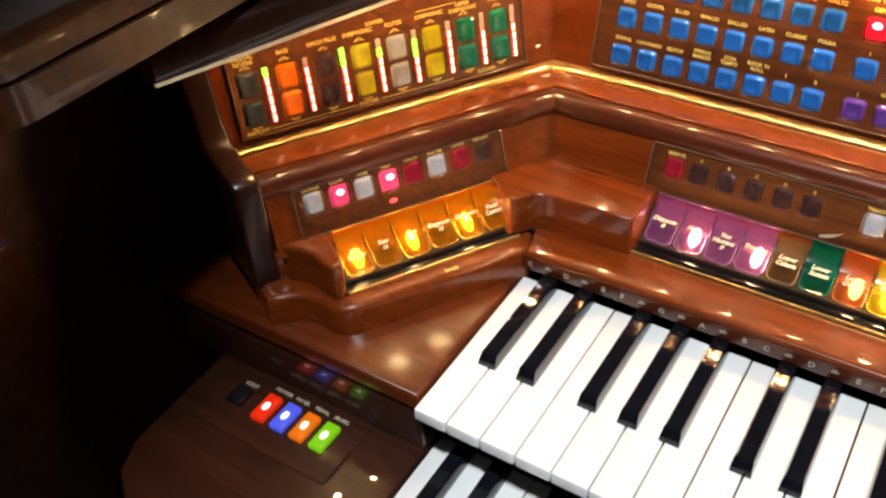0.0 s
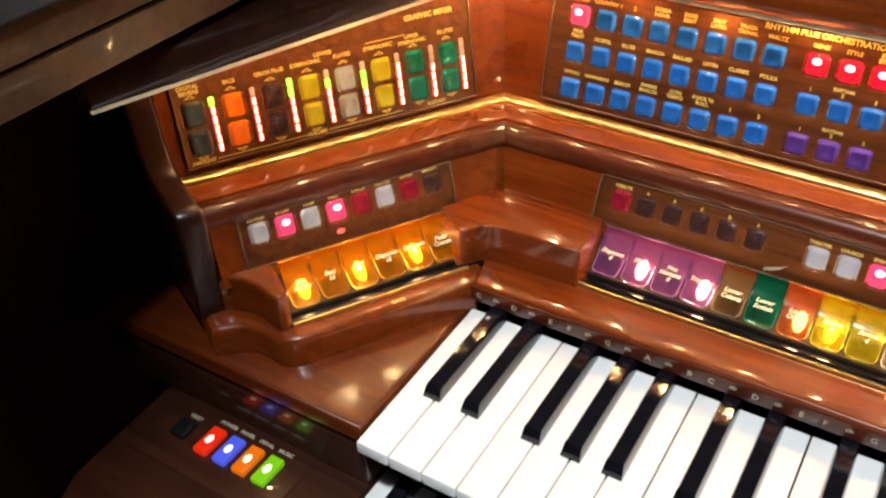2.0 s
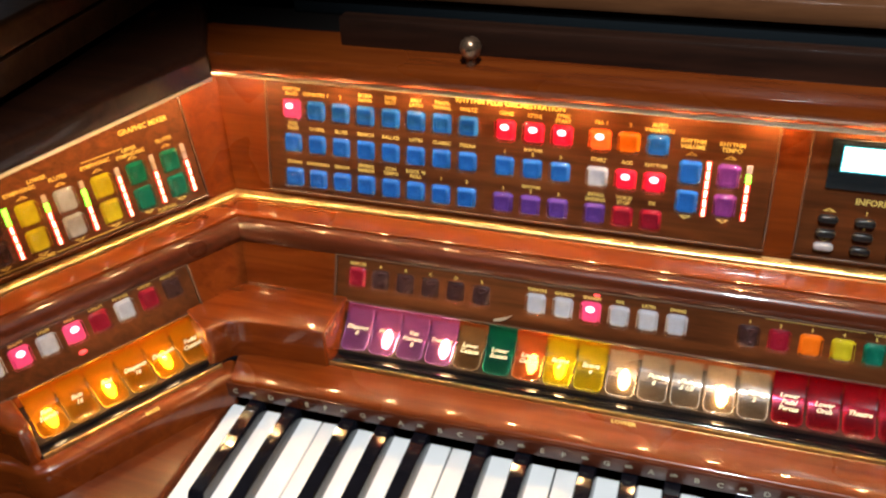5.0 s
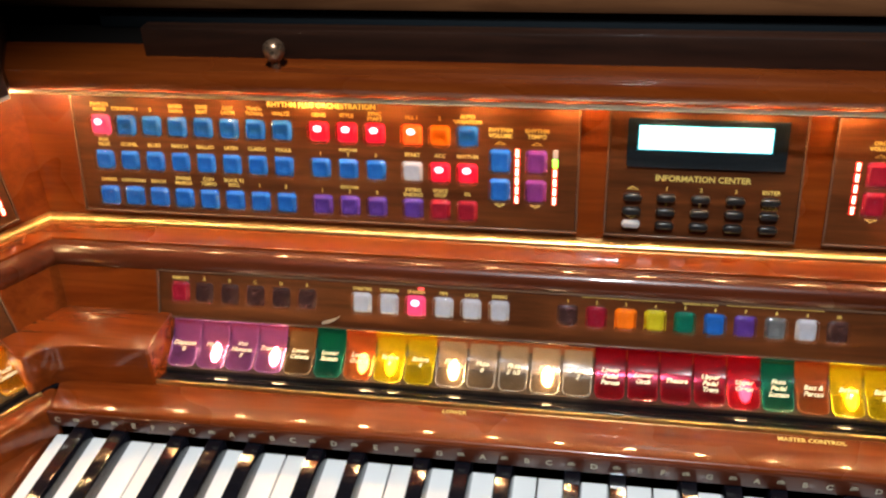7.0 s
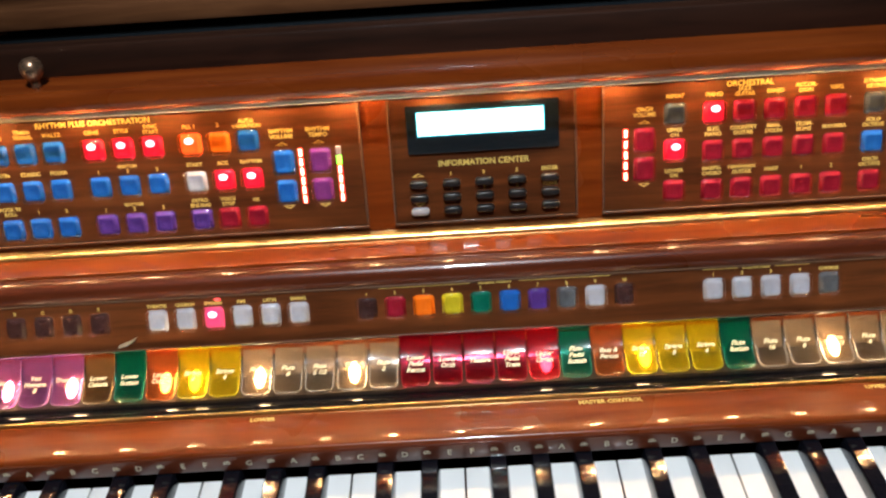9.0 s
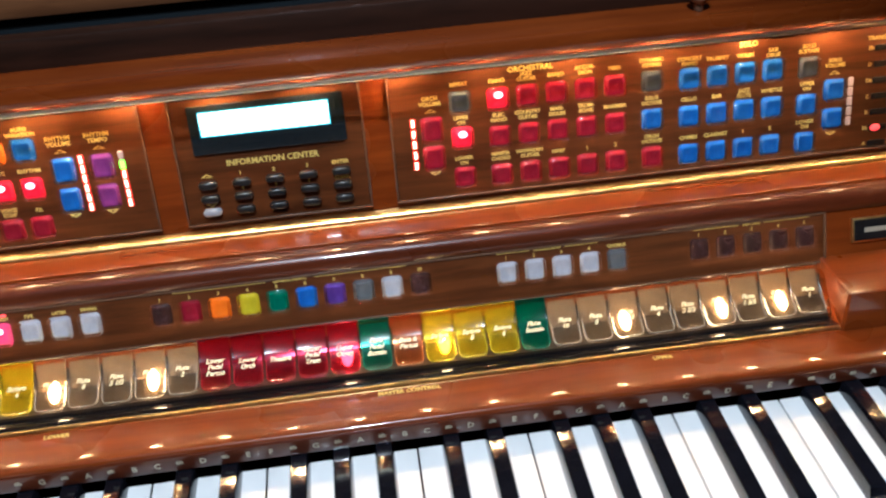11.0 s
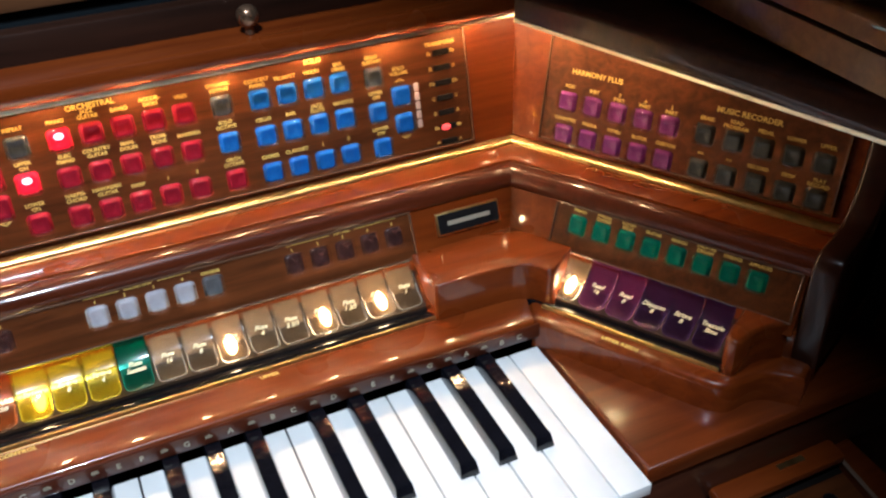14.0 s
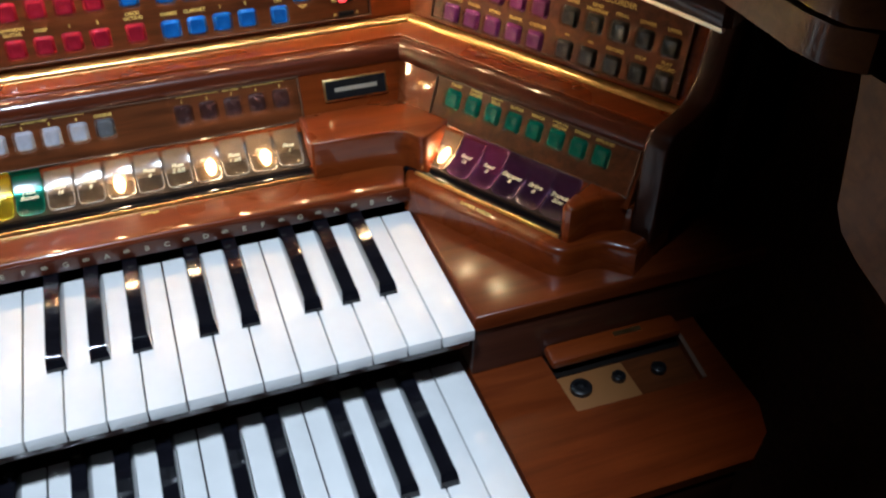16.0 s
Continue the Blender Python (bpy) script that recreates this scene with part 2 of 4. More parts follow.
def lettering(words, size, mat, parent, m, name="lettering", shear=0.0):
    """A line of print, centred on m, as a thin mesh."""
    key = (words, size, mat.name)
    if key not in LETTERS:
        cu = bpy.data.curves.new("lettering", "FONT")
        cu.body, cu.size, cu.align_x, cu.align_y, cu.resolution_u = words, size, "CENTER", "CENTER", 2
        cu.space_line, cu.shear = 0.95, shear
        cu.offset = size * 0.03
        ob = bpy.data.objects.new("lettering", cu)
        scene.collection.objects.link(ob)
        me = bpy.data.meshes.new_from_object(ob.evaluated_get(bpy.context.evaluated_depsgraph_get()))
        bpy.data.objects.remove(ob)
        me.materials.clear()
        me.materials.append(mat)
        LETTERS[key] = me
    return put(name, LETTERS[key], parent, m)


def strip_bar(length, width, mat, parent, m, name="line"):
    return part(name, box(-length / 2, length / 2, -width / 2, width / 2, 0, 0.0002), mat, parent, m=m, smooth=False)

# ---- the room ----
FLOOR = worn(material("carpet", (0.075, 0.040, 0.030), 0.95), 60, 0.55, 0.02)
WALL = worn(material("wall_paint", (0.17, 0.13, 0.10), 0.8), 3, 0.85, 0.05)
CEIL = worn(material("ceiling_paint", (0.30, 0.27, 0.24), 0.9), 5, 0.9, 0.02)
for name, bm, mat in (("floor", box(-2.6, 2.6, -3.1, 1.1, -0.1, 0), FLOOR), ("ceiling", box(-2.6, 2.6, -3.1, 1.1, 2.5, 2.6), CEIL),
                      ("wall_north", box(-2.6, 2.6, 1.0, 1.1, 0, 2.5), WALL), ("wall_south", box(-2.6, 2.6, -3.1, -3.0, 0, 2.5), WALL),
                      ("wall_west", box(-2.6, -2.5, -3.0, 1.0, 0, 2.5), WALL), ("wall_east", box(2.5, 2.6, -3.0, 1.0, 0, 2.5), WALL)):
    tagged(part(name, bm, mat, None), {"floor": "dark brown carpeted floor under the organ", "ceiling": "plain off-white ceiling of the dim room"}.get(name, "plain dim brown painted wall"), name.split("_")[0], kind="structure")

pane = material("window_pane", (0.8, 0.85, 0.9), 0.3, emission=(0.80, 0.88, 1.0), strength=1.9)
window = tagged(new("window_1"), "bright curtained window in the far wall", "window", kind="structure")
for name, bm, mat in (("pane", box(-2.30, -1.50, 0.985, 0.992, 0.9, 2.1), pane), ("window_frame", box(-2.36, -2.30, 0.965, 0.999, 0.84, 2.16, 0.004), CEIL), ("window_frame", box(-1.50, -1.44, 0.965, 0.999, 0.84, 2.16, 0.004), CEIL),
                      ("window_frame", box(-2.30, -1.50, 0.965, 0.999, 2.1, 2.16, 0.004), CEIL), ("window_sill", box(-2.38, -1.42, 0.93, 0.999, 0.80, 0.84, 0.004), CEIL), ("glazing_bar", box(-1.92, -1.88, 0.970, 0.984, 0.9, 2.1, 0.003), CEIL)):
    part(name, bm, mat, window)

# ---- the organ: case and mouldings ----
organ = tagged(new("electronic_organ"), "glossy walnut theatre organ with lit tabs and two keyboards", "organ")
END = 0.2450      # length of each wing's face
SIDES = ("main", "left", "right")


def along(name, profile, mat, end=END, label=""):
    return {s: part(name, prism(profile, *spans(s, end)), mat, organ, label, SIDE[s]) for s in SIDES}


# fascia behind the button panels, brass bead, ogee moulding, lower fascia
along("upper_fascia", [(0.004, 0.928), (0.0265, 1.036), (0.045, 1.036), (0.045, 0.928)], WOOD)
along("brass_bead", [(-0.0030, 0.9305), (-0.0030, 0.9318), (-0.0020, 0.9332), (0.0002, 0.9340), (0.0038, 0.9342), (0.0038, 0.9305)], BRASS, label="polished brass bead")
along("moulding", [(0.004, 0.9300), (-0.010, 0.9312), (-0.0225, 0.9312), (-0.0245, 0.9306), (-0.0250, 0.9294), (-0.0250, 0.9145), (0.004, 0.9145)], WOOD)
# rounded front split off so its shade can be put into the colour
along("edge_moulding", [(-0.0252, 0.9292), (-0.0290, 0.9290), (-0.0328, 0.9272), (-0.0350, 0.9245), (-0.0360, 0.9205), (-0.0360, 0.9180), (-0.0350, 0.9152), (-0.030, 0.9145), (-0.0252, 0.9145)], WOOD_EDGE, label="rounded edge moulding, coloured darker for its shaded front")
along("lower_fascia", [(-0.050, 0.876), (-0.0325, 0.9185), (-0.015, 0.9185), (-0.015, 0.876)], WOOD, 0.2366)
along("tab_tray", [(-0.0812, 0.8520), (-0.0812, 0.8548), (-0.0800, 0.8562), (-0.0780, 0.8568), (-0.0760, 0.8562), (-0.0745, 0.8548), (-0.0700, 0.8545), (-0.0700, 0.8520)], TRAY_BLACK, 0.204, "black slot under the tabs")
along("tab_well", [(-0.0700, 0.8520), (-0.0700, 0.8570), (-0.0590, 0.8652), (-0.0590, 0.8520)], WELL, 0.204, "well under the tabs, coloured dark for shade")
along("tab_base", [(-0.0590, 0.8520), (-0.0590, 0.8650), (-0.0515, 0.8695), (-0.0490, 0.8755), (-0.0460, 0.8755), (-0.040, 0.8750), (-0.040, 0.8520)], WELL, 0.204, "base under the tabs, coloured dark for shade")

# ledge in front of the tabs
LEDGE = [(-0.0825, 0.8402), (-0.0825, 0.8560), (-0.0850, 0.8562), (-0.1080, 0.8555), (-0.1148, 0.8552), (-0.1162, 0.8546), (-0.1169, 0.8534), (-0.1170, 0.8515), (-0.1170, 0.8402)]
ledge_front = part("ledge", prism(LEDGE, lambda y: -0.4200 - (y + 0.113) * 0.28, lambda y: 0.4200 + (y + 0.113) * 0.28), WOOD, organ, m=SIDE["main"])
part("brass_rail", prism([(-0.0868, 0.8556), (-0.0868, 0.8572), (-0.0861, 0.8583), (-0.0850, 0.8586), (-0.0842, 0.8576), (-0.0842, 0.8556)], lambda y: -0.357, lambda y: 0.357), BRASS, organ, "polished brass rail", SIDE["main"])
part("slot_edge", box(-0.357, 0.357, -0.0842, -0.0816, 0.8530, 0.8568), SLOT, organ, "black edge of the slot", SIDE["main"])
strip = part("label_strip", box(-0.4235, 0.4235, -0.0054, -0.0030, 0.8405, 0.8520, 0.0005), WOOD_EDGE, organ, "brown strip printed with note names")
for s, sign in (("left", -1), ("right", 1)):
    plan = [(0.0520, -0.0660), (0.0735, -0.0960), (0.196, -0.0960), (0.204, -0.0955), (0.212, -0.0930), (0.217, -0.0885), (0.2200, -0.0820), (0.2230, -0.0755), (0.2280, -0.0690), (0.235, -0.0650), (0.245, -0.0625), (0.253, -0.0600), (0.253, -0.0100), (0.204, -0.0100), (0.204, -0.0790), (0.0785, -0.0790), (0.0785, -0.0660)]
    part("wing_filler", box(*sorted((sign * 0.204, sign * 0.2385)), -0.0460, -0.0100, 0.8555, 0.8765, 0.0005), WOOD, organ, m=SIDE[s])
    bm = slab([(sign * x, y) for x, y in plan], 0.8300, 0.8558, 0.0050)
    part("wing_ledge", bm, WOOD, organ, m=SIDE[s])
    part("brass_rail", prism([(-0.0834, 0.8553), (-0.0834, 0.8570), (-0.0828, 0.8578), (-0.0818, 0.8580), (-0.0812, 0.8572), (-0.0812, 0.8553)],
                             lambda y, g=sign: min(g * 0.0740, g * 0.203), lambda y, g=sign: max(g * 0.0740, g * 0.203)), BRASS, organ, "polished brass rail", SIDE[s])
    part("slot_edge", box(*sorted((sign * 0.0740, sign * 0.203)), -0.0812, -0.0782, 0.8530, 0.8568), SLOT, organ, "black edge of the slot", SIDE[s])
    # end block beside the tabs
    plan = [(0.2030, -0.0360), (0.2030, -0.0775), (0.2042, -0.0812), (0.2075, -0.0835), (0.2115, -0.0832), (0.2140, -0.0800), (0.2158, -0.0740), (0.2185, -0.0650), (0.2235, -0.0560), (0.2330, -0.0480), (0.2380, -0.0360)]
    part("end_block", slab([(sign * x, y) for x, y in plan], 0.8550, 0.8845, 0.003), WOOD, organ, m=SIDE[s])
    # corner block between the two tab rows
    plan = [(0.3570, 0.0700), (0.3570, 0.0262), (0.3585, 0.0247), (0.3980, 0.0238), (0.4120, 0.0233), (0.4210, 0.0215), (0.4280, 0.0180), (0.4318, 0.0130), (0.4342, 0.0088), (0.4368, 0.0066), (0.4400, 0.0064), (0.4428, 0.0082), (0.4660, 0.0250), (0.4378, 0.0700)]
    part("corner_block", slab([(sign * x, y) for x, y in plan], 0.8540, 0.8866, 0.0016), WOOD, organ)
    # post that closes the wing, with its bulges
    profile = [(0.0215, 1.036), (0.0060, 0.962), (0.0030, 0.953), (-0.0015, 0.9460), (-0.0080, 0.9415), (-0.0160, 0.9392), (-0.0330, 0.9365), (-0.0385, 0.9345), (-0.0415, 0.9305), (-0.0425, 0.9250), (-0.0450, 0.853), (0.060, 0.853), (0.060, 1.036)]
    x0, x1 = sorted((sign * 0.2372, sign * 0.2556))
    bm = prism(profile, lambda y, a=x0: a, lambda y, a=x1: a)
    bmesh.ops.recalc_face_normals(bm, faces=bm.faces)
    caps = [f for f in bm.faces if len(f.verts) == len(profile)]
    bmesh.ops.bevel(bm, geom=list({e for f in caps for e in f.edges}), offset=0.0026, segments=3, profile=0.5, affect="EDGES")
    for v in bm.verts:
        v.co.x += sign * 0.15 * (min(v.co.y, 0.020) + 0.045)
    part("end_post", bm, WOOD_POST_SHADED, organ, m=SIDE[s])
    # outer side of the wing, coloured near-black because it lies unlit
    part("shaded_wing_side", prism([(0.040, 1.034), (0.030, 0.960), (0.020, 0.930), (0.020, 0.853), (0.120, 0.853), (0.120, 1.034)], lambda y, a=min(sign * 0.2667, sign * 0.2760): a, lambda y, a=max(sign * 0.2667, sign * 0.2760): a), SLOT, organ, m=SIDE[s])
    # overhang above the wing, flaring to the front, with its metal lip
    plan = [(0.0085, -0.0150), (0.2870, -0.0765), (0.2920, -0.0740), (0.2920, 0.0900), (-0.050, 0.0900)]
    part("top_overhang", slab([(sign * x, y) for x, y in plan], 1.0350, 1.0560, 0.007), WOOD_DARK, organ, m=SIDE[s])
    a, b = Vector((0.0085, -0.0158)), Vector((0.2880, -0.0775))
    d = (b - a).normalized() * 0.0030
    q = Vector((-d.y, d.x))
    plan = [a, b, b + q, a + q]
    part("metal_lip", slab([(sign * v.x, v.y) for v in plan], 1.0328, 1.0352), LIP, organ, "thin brass lip", SIDE[s])
    # top of the case beside the player, with a grooved edge and a hanging front
    part("case_top", slab([(sign * x, y) for x, y in [(0.532, 0.42), (0.532, -0.255), (0.536, -0.272), (0.548, -0.282), (0.90, -0.282), (0.90, 0.42)]], 1.0830, 1.1000, 0.006), WOOD_CASE, organ)
    part("case_edge", slab([(sign * x, y) for x, y in [(0.530, 0.42), (0.530, -0.250), (0.534, -0.268), (0.546, -0.280), (0.88, -0.280), (0.88, 0.42)]], 1.0620, 1.0810), WOOD_CASE, organ)
    x0, x1 = sorted((sign * 0.548, sign * 0.640))
    part("case_apron", prism([(-0.275, 1.062), (-0.285, 0.995), (-0.292, 0.985), (-0.305, 0.978), (-0.36, 0.960), (-0.36, 1.062)], lambda y, a=x0: a, lambda y, a=x1: a), CASE_SATIN, organ)
    x0, x1 = sorted((sign * 0.740, sign * 0.770))
    part("case_side", box(x0, x1, -0.30, 0.42, 0.0, 1.061, 0.004), WOOD_CASE, organ)
    # cheeks beside the two keyboards
    plan = [(0.4250, -0.1370), (0.6540, -0.1370), (0.6540, 0.05), (0.4250, 0.05)]
    part("upper_cheek", slab([(sign * x, y) for x, y in plan], 0.8200, 0.8320, 0.0035), WOOD_SATIN, organ)
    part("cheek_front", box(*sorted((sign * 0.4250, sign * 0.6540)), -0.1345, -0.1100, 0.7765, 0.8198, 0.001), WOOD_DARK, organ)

# main overhang and its lip
part("top_overhang", prism([(-0.0030, 1.0350), (-0.0040, 1.0380), (-0.0042, 1.0455), (-0.0030, 1.0478), (0.0000, 1.0486), (0.0460, 1.0490), (0.0460, 1.0350)], lambda y: -CORNER_X - MITRE * y, lambda y: CORNER_X + MITRE * y), WOOD, organ, m=SIDE["main"])
part("metal_lip", box(-0.4640, 0.4640, -0.0078, -0.0046, 1.0328, 1.0354, 0.0006), LIP, organ, "thin brass lip", SIDE["main"])
part("back_board", box(-0.739, 0.739, 0.255, 0.275, 0.0, 1.060), WOOD_DARK, organ)

# music rack behind the overhang
RACK_WOOD = wood("rack_wood", (0.012, 0.005, 0.003), (0.030, 0.011, 0.006), rough=0.4, coat=0.15)
rack_board = part("rack_board", box(-0.372, 0.372, 0.1370, 0.1500, 1.0480, 1.0685, 0.0015), RACK_WOOD, organ)
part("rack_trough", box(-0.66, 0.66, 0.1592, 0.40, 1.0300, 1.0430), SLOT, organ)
part("rack_panel", box(-0.44, 0.44, 0.2060, 0.2120, 1.0435, 1.0620, 0.001), GLASS_DARK, organ, "dark glossy music rack panel")
part("rack_rail", box(-0.60, 0.60, 0.1990, 0.2350, 1.0605, 1.0760, 0.003), WOOD_CASE, organ)
part("rack_back", box(-0.66, 0.66, 0.2360, 0.2500, 1.0435, 1.40, 0.004), WOOD_DARK, organ)
for x in (-0.2745, 0.2765):
    knob = part("rack_knob", turned([(0.0030, 0), (0.0030, 0.0045), (0.0045, 0.0055), (0.0064, 0.0085), (0.0072, 0.0120), (0.0064, 0.0155), (0.0040, 0.0180), (0.0012, 0.0188)], 18), worn(material("knob_pewter", (0.30, 0.18, 0.11), 0.28, metal=0.8), 200, 0.6), organ, "round pewter knob", pose(x, 0.1215, 1.0490))

# small bulbs under the overhang
bulb = mesh_of("bulb", ball(0.0032, 1.5, 1, 0.8, 10, 6), BULB)
sockets = part("lamp_strip", box(-0.440, 0.440, 0.0190, 0.0240, 1.0310, 1.0348), BRASS, organ, "lamp strip under the overhang", SIDE["main"])
for i in range(16):
    put("bulb", bulb, sockets, SIDE["main"] @ pose(-0.4275 + 0.057 * i, 0.0150, 1.0325))
for s, sign in (("left", -1), ("right", 1)):
    wing_sockets = part("lamp_strip", box(*sorted((sign * 0.020, sign * 0.200)), 0.0190, 0.0240, 1.0310, 1.0348), BRASS, organ, "lamp strip under the overhang", SIDE[s])
    for x in ((0.030, 0.088) if sign > 0 else (0.030, 0.088, 0.146, 0.204)):
        put("bulb", bulb, wing_sockets, SIDE[s] @ pose(sign * x, 0.0110 - 0.20 * x, 1.0328))

# dimmer bulbs tucked under the moulding
under = mesh_of("bulb", ball(0.0018, 2.2, 1, 0.6, 10, 6), UNDER_BULB)
for i in range(12):
    put("bulb", under, sockets, SIDE["main"] @ pose(-0.341 + 0.062 * i, -0.0322, 0.9140))
for sign, s in ((-1, "left"), (1, "right")):
    for x in (0.080, 0.142, 0.204):
        put("bulb", under, sockets, SIDE[s] @ pose(sign * x, -0.0322, 0.9140))

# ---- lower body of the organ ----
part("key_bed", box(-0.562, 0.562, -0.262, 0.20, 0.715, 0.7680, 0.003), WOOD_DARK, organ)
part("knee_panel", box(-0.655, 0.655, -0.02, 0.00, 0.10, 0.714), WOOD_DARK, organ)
part("key_slip", box(-0.4235, 0.4235, -0.282, -0.2655, 0.735, 0.772, 0.003), WOOD, organ)
lower_strip = part("label_strip", box(-0.4245, 0.4245, -0.1165, -0.1080, 0.7850, 0.8120, 0.001), WOOD_DARK, organ, "dark strip printed with note names")

# right lower cheek with a recess for sockets, left one whole
hole = [(0.4800, -0.1900), (0.5770, -0.1920), (0.5850, -0.1330), (0.4790, -0.1310)]
rim = [(0.4250, -0.2640), (0.5690, -0.2640), (0.5900, -0.2480), (0.6000, -0.2250), (0.6040, -0.1100), (0.4250, -0.1100)]
bm = bmesh.new()
up = [bm.verts.new((x, y, 0.7760)) for x, y in rim]
uh = [bm.verts.new((x, y, 0.7760)) for x, y in hole]
lo_r = [bm.verts.new((x, y, 0.7685)) for x, y in rim]
lo_h = [bm.verts.new((x, y, 0.7685)) for x, y in hole]
for top, bot in ((up, lo_r), (uh, lo_h)):
    for i in range(len(top)):
        j = (i + 1) % len(top)
        bm.faces.new((top[i], top[j], bot[j], bot[i]))
for q in ((0, 1, None, 1, 0), (1, 2, 3, None, 1), (3, 4, None, 2, 1), (4, 5, None, 3, 2), (5, 0, None, 0, 3)):
    k = q.index(None)
    for rr, hh in ((up, uh), (lo_r, lo_h)):
        bm.faces.new([rr[i] for i in q[:k]] + [hh[i] for i in q[k + 1:]])
cheek_r = part("lower_cheek", bm, WOOD_SATIN, organ)
# dark walnut here puts the case's shade into the left cheek's colour
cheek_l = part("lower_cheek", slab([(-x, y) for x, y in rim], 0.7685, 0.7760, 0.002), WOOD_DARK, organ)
socket_panel = part("socket_panel", box(0.4790, 0.5850, -0.1930, -0.1300, 0.7681, 0.7690), WOOD_PANEL, organ, "recessed wooden plate with sockets")
part("plate", box(0.4805, 0.5330, -0.1865, -0.1530, 0.7690, 0.7700, 0.0003), material("socket_wood", (0.22, 0.095, 0.030), 0.4), socket_panel, "paler plate round the sockets")
# thin black sheet painted in as the shade beneath the flap
part("flap_shade", box(0.4800, 0.5840, -0.1520, -0.1310, 0.7690, 0.7696), SLOT, socket_panel)
# thin pale bar painted in as the highlight along the recess side
part("edge", box(-0.0016, 0.0016, -0.0275, 0.0275, 0, 0.0010), material("edge_highlight", (0.16, 0.10, 0.07), 0.5), socket_panel, "painted highlight on the recess edge", pose(0.5815, -0.1640, 0.7762, 0, 0, -7))
for x, y, r in ((0.4940, -0.1680, 0.0078), (0.5240, -0.1670, 0.0050), (0.5550, -0.1690, 0.0055)):
    put("socket", mesh_of("socket", turned([(r, 0), (r, 0.0035), (r * 0.8, 0.0045), (r * 0.55, 0.0045), (r * 0.5, 0.001), (0.0005, 0.0008)], 20), BLACK), socket_panel, pose(x, y, 0.7700))
part("lid_flap", box(-0.0515, 0.0520, -0.0095, 0.0080, -0.0045, 0.0045, 0.0030), WOOD, organ, "small hinged wooden flap", pose(0.5310, -0.1415, 0.7815, 6))
part("plaque", box(0.532, 0.554, -0.1425, -0.1380, 0.7856, 0.7866), BRASS, organ, "small brass plaque")

# ---- keys ----
WIDTH = 0.0235


def white_key(length):
    bm = box(-WIDTH / 2 + 0.0005, WIDTH / 2 - 0.0005, -length, 0.0, -0.0095, 0.0, 0.0009, 2)
    return bm


def black_key(length):
    bm = bmesh.new()
    rings = []
    for w, y0, y1, z in ((0.0066, -length, 0, -0.004), (0.0062, -length + 0.0006, 0, 0.0015), (0.0054, -length + 0.0042, 0, 0.0084), (0.0045, -length + 0.0064, 0, 0.0096)):
        rings.append([bm.verts.new(v) for v in ((-w, y0, z), (w, y0, z), (w, y1, z), (-w, y1, z))])
    for a, b in zip(rings, rings[1:]):
        for i in range(4):
            bm.faces.new((a[i], a[(i + 1) % 4], b[(i + 1) % 4], b[i]))
    bm.faces.new(rings[0][::-1]), bm.faces.new(rings[-1])
    return bm


BLACK_AT = {0: -0.0020, 1: 0.0020, 3: -0.0028, 4: 0.0, 5: 0.0028}
for name, y, z, long_w, long_b in (("upper_manual", 0.0000, 0.8300, 0.1420, 0.0900), ("lower_manual", -0.1140, 0.7750, 0.1520, 0.1020)):
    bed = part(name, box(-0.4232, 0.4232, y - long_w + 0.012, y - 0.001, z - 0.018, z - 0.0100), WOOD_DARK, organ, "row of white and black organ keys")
    wk, bk = mesh_of("white_key", white_key(long_w), IVORY), mesh_of("black_key", black_key(long_b), EBONY)
    for i in range(36):
        put("white_key", wk, bed, pose(-0.423 + WIDTH * (i + 0.5), y - 0.0030, z + random.uniform(-0.0002, 0.0002)))
        if i % 7 in BLACK_AT and i < 35:
            put("black_key", bk, bed, pose(-0.423 + WIDTH * (i + 1) + BLACK_AT[i % 7], y - 0.0030, z))
part("key_slip_upper", box(-0.4235, 0.4235, -0.1330, -0.1262, 0.8040, 0.8190, 0.001), WOOD_DARK, organ)

# note names on the strips
NOTES = ["C", "#b", "D", "#b", "E", "F", "#b", "G", "#b", "A", "#b", "B"]
STEP = WIDTH * 7 / 12
for parent, y, z in ((strip, -0.0056, 0.8460), (lower_strip, -0.1167, 0.7925)):
    for k in range(61):
        big = len(NOTES[k % 12]) == 1
        lettering(NOTES[k % 12], 0.0058 if big else 0.0042, PALE_INK, parent, pose(-0.423 + STEP * (k + 0.5), y, z + (0 if big else 0.001), 90))

# ---- button panels ----
def cap_rings(bm, w, h, rings, index):
    rows = []
    for ins, z in rings:
        x, y, r = w / 2 - ins, h / 2 - ins, max(0.0016 - ins * 0.4, 0.0004)
        rows.append([bm.verts.new((a, b, z)) for a, b in ((-x + r, -y), (x - r, -y), (x, -y + r), (x, y - r), (x - r, y), (-x + r, y), (-x, y - r), (-x, -y + r))])
    faces = [bm.faces.new((a[i], a[(i + 1) % 8], b[(i + 1) % 8], b[i])) for a, b in zip(rows, rows[1:]) for i in range(8)]
    faces += [bm.faces.new(rows[-1]), bm.faces.new(rows[0][::-1])]
    for f in faces:
        f.material_index = index


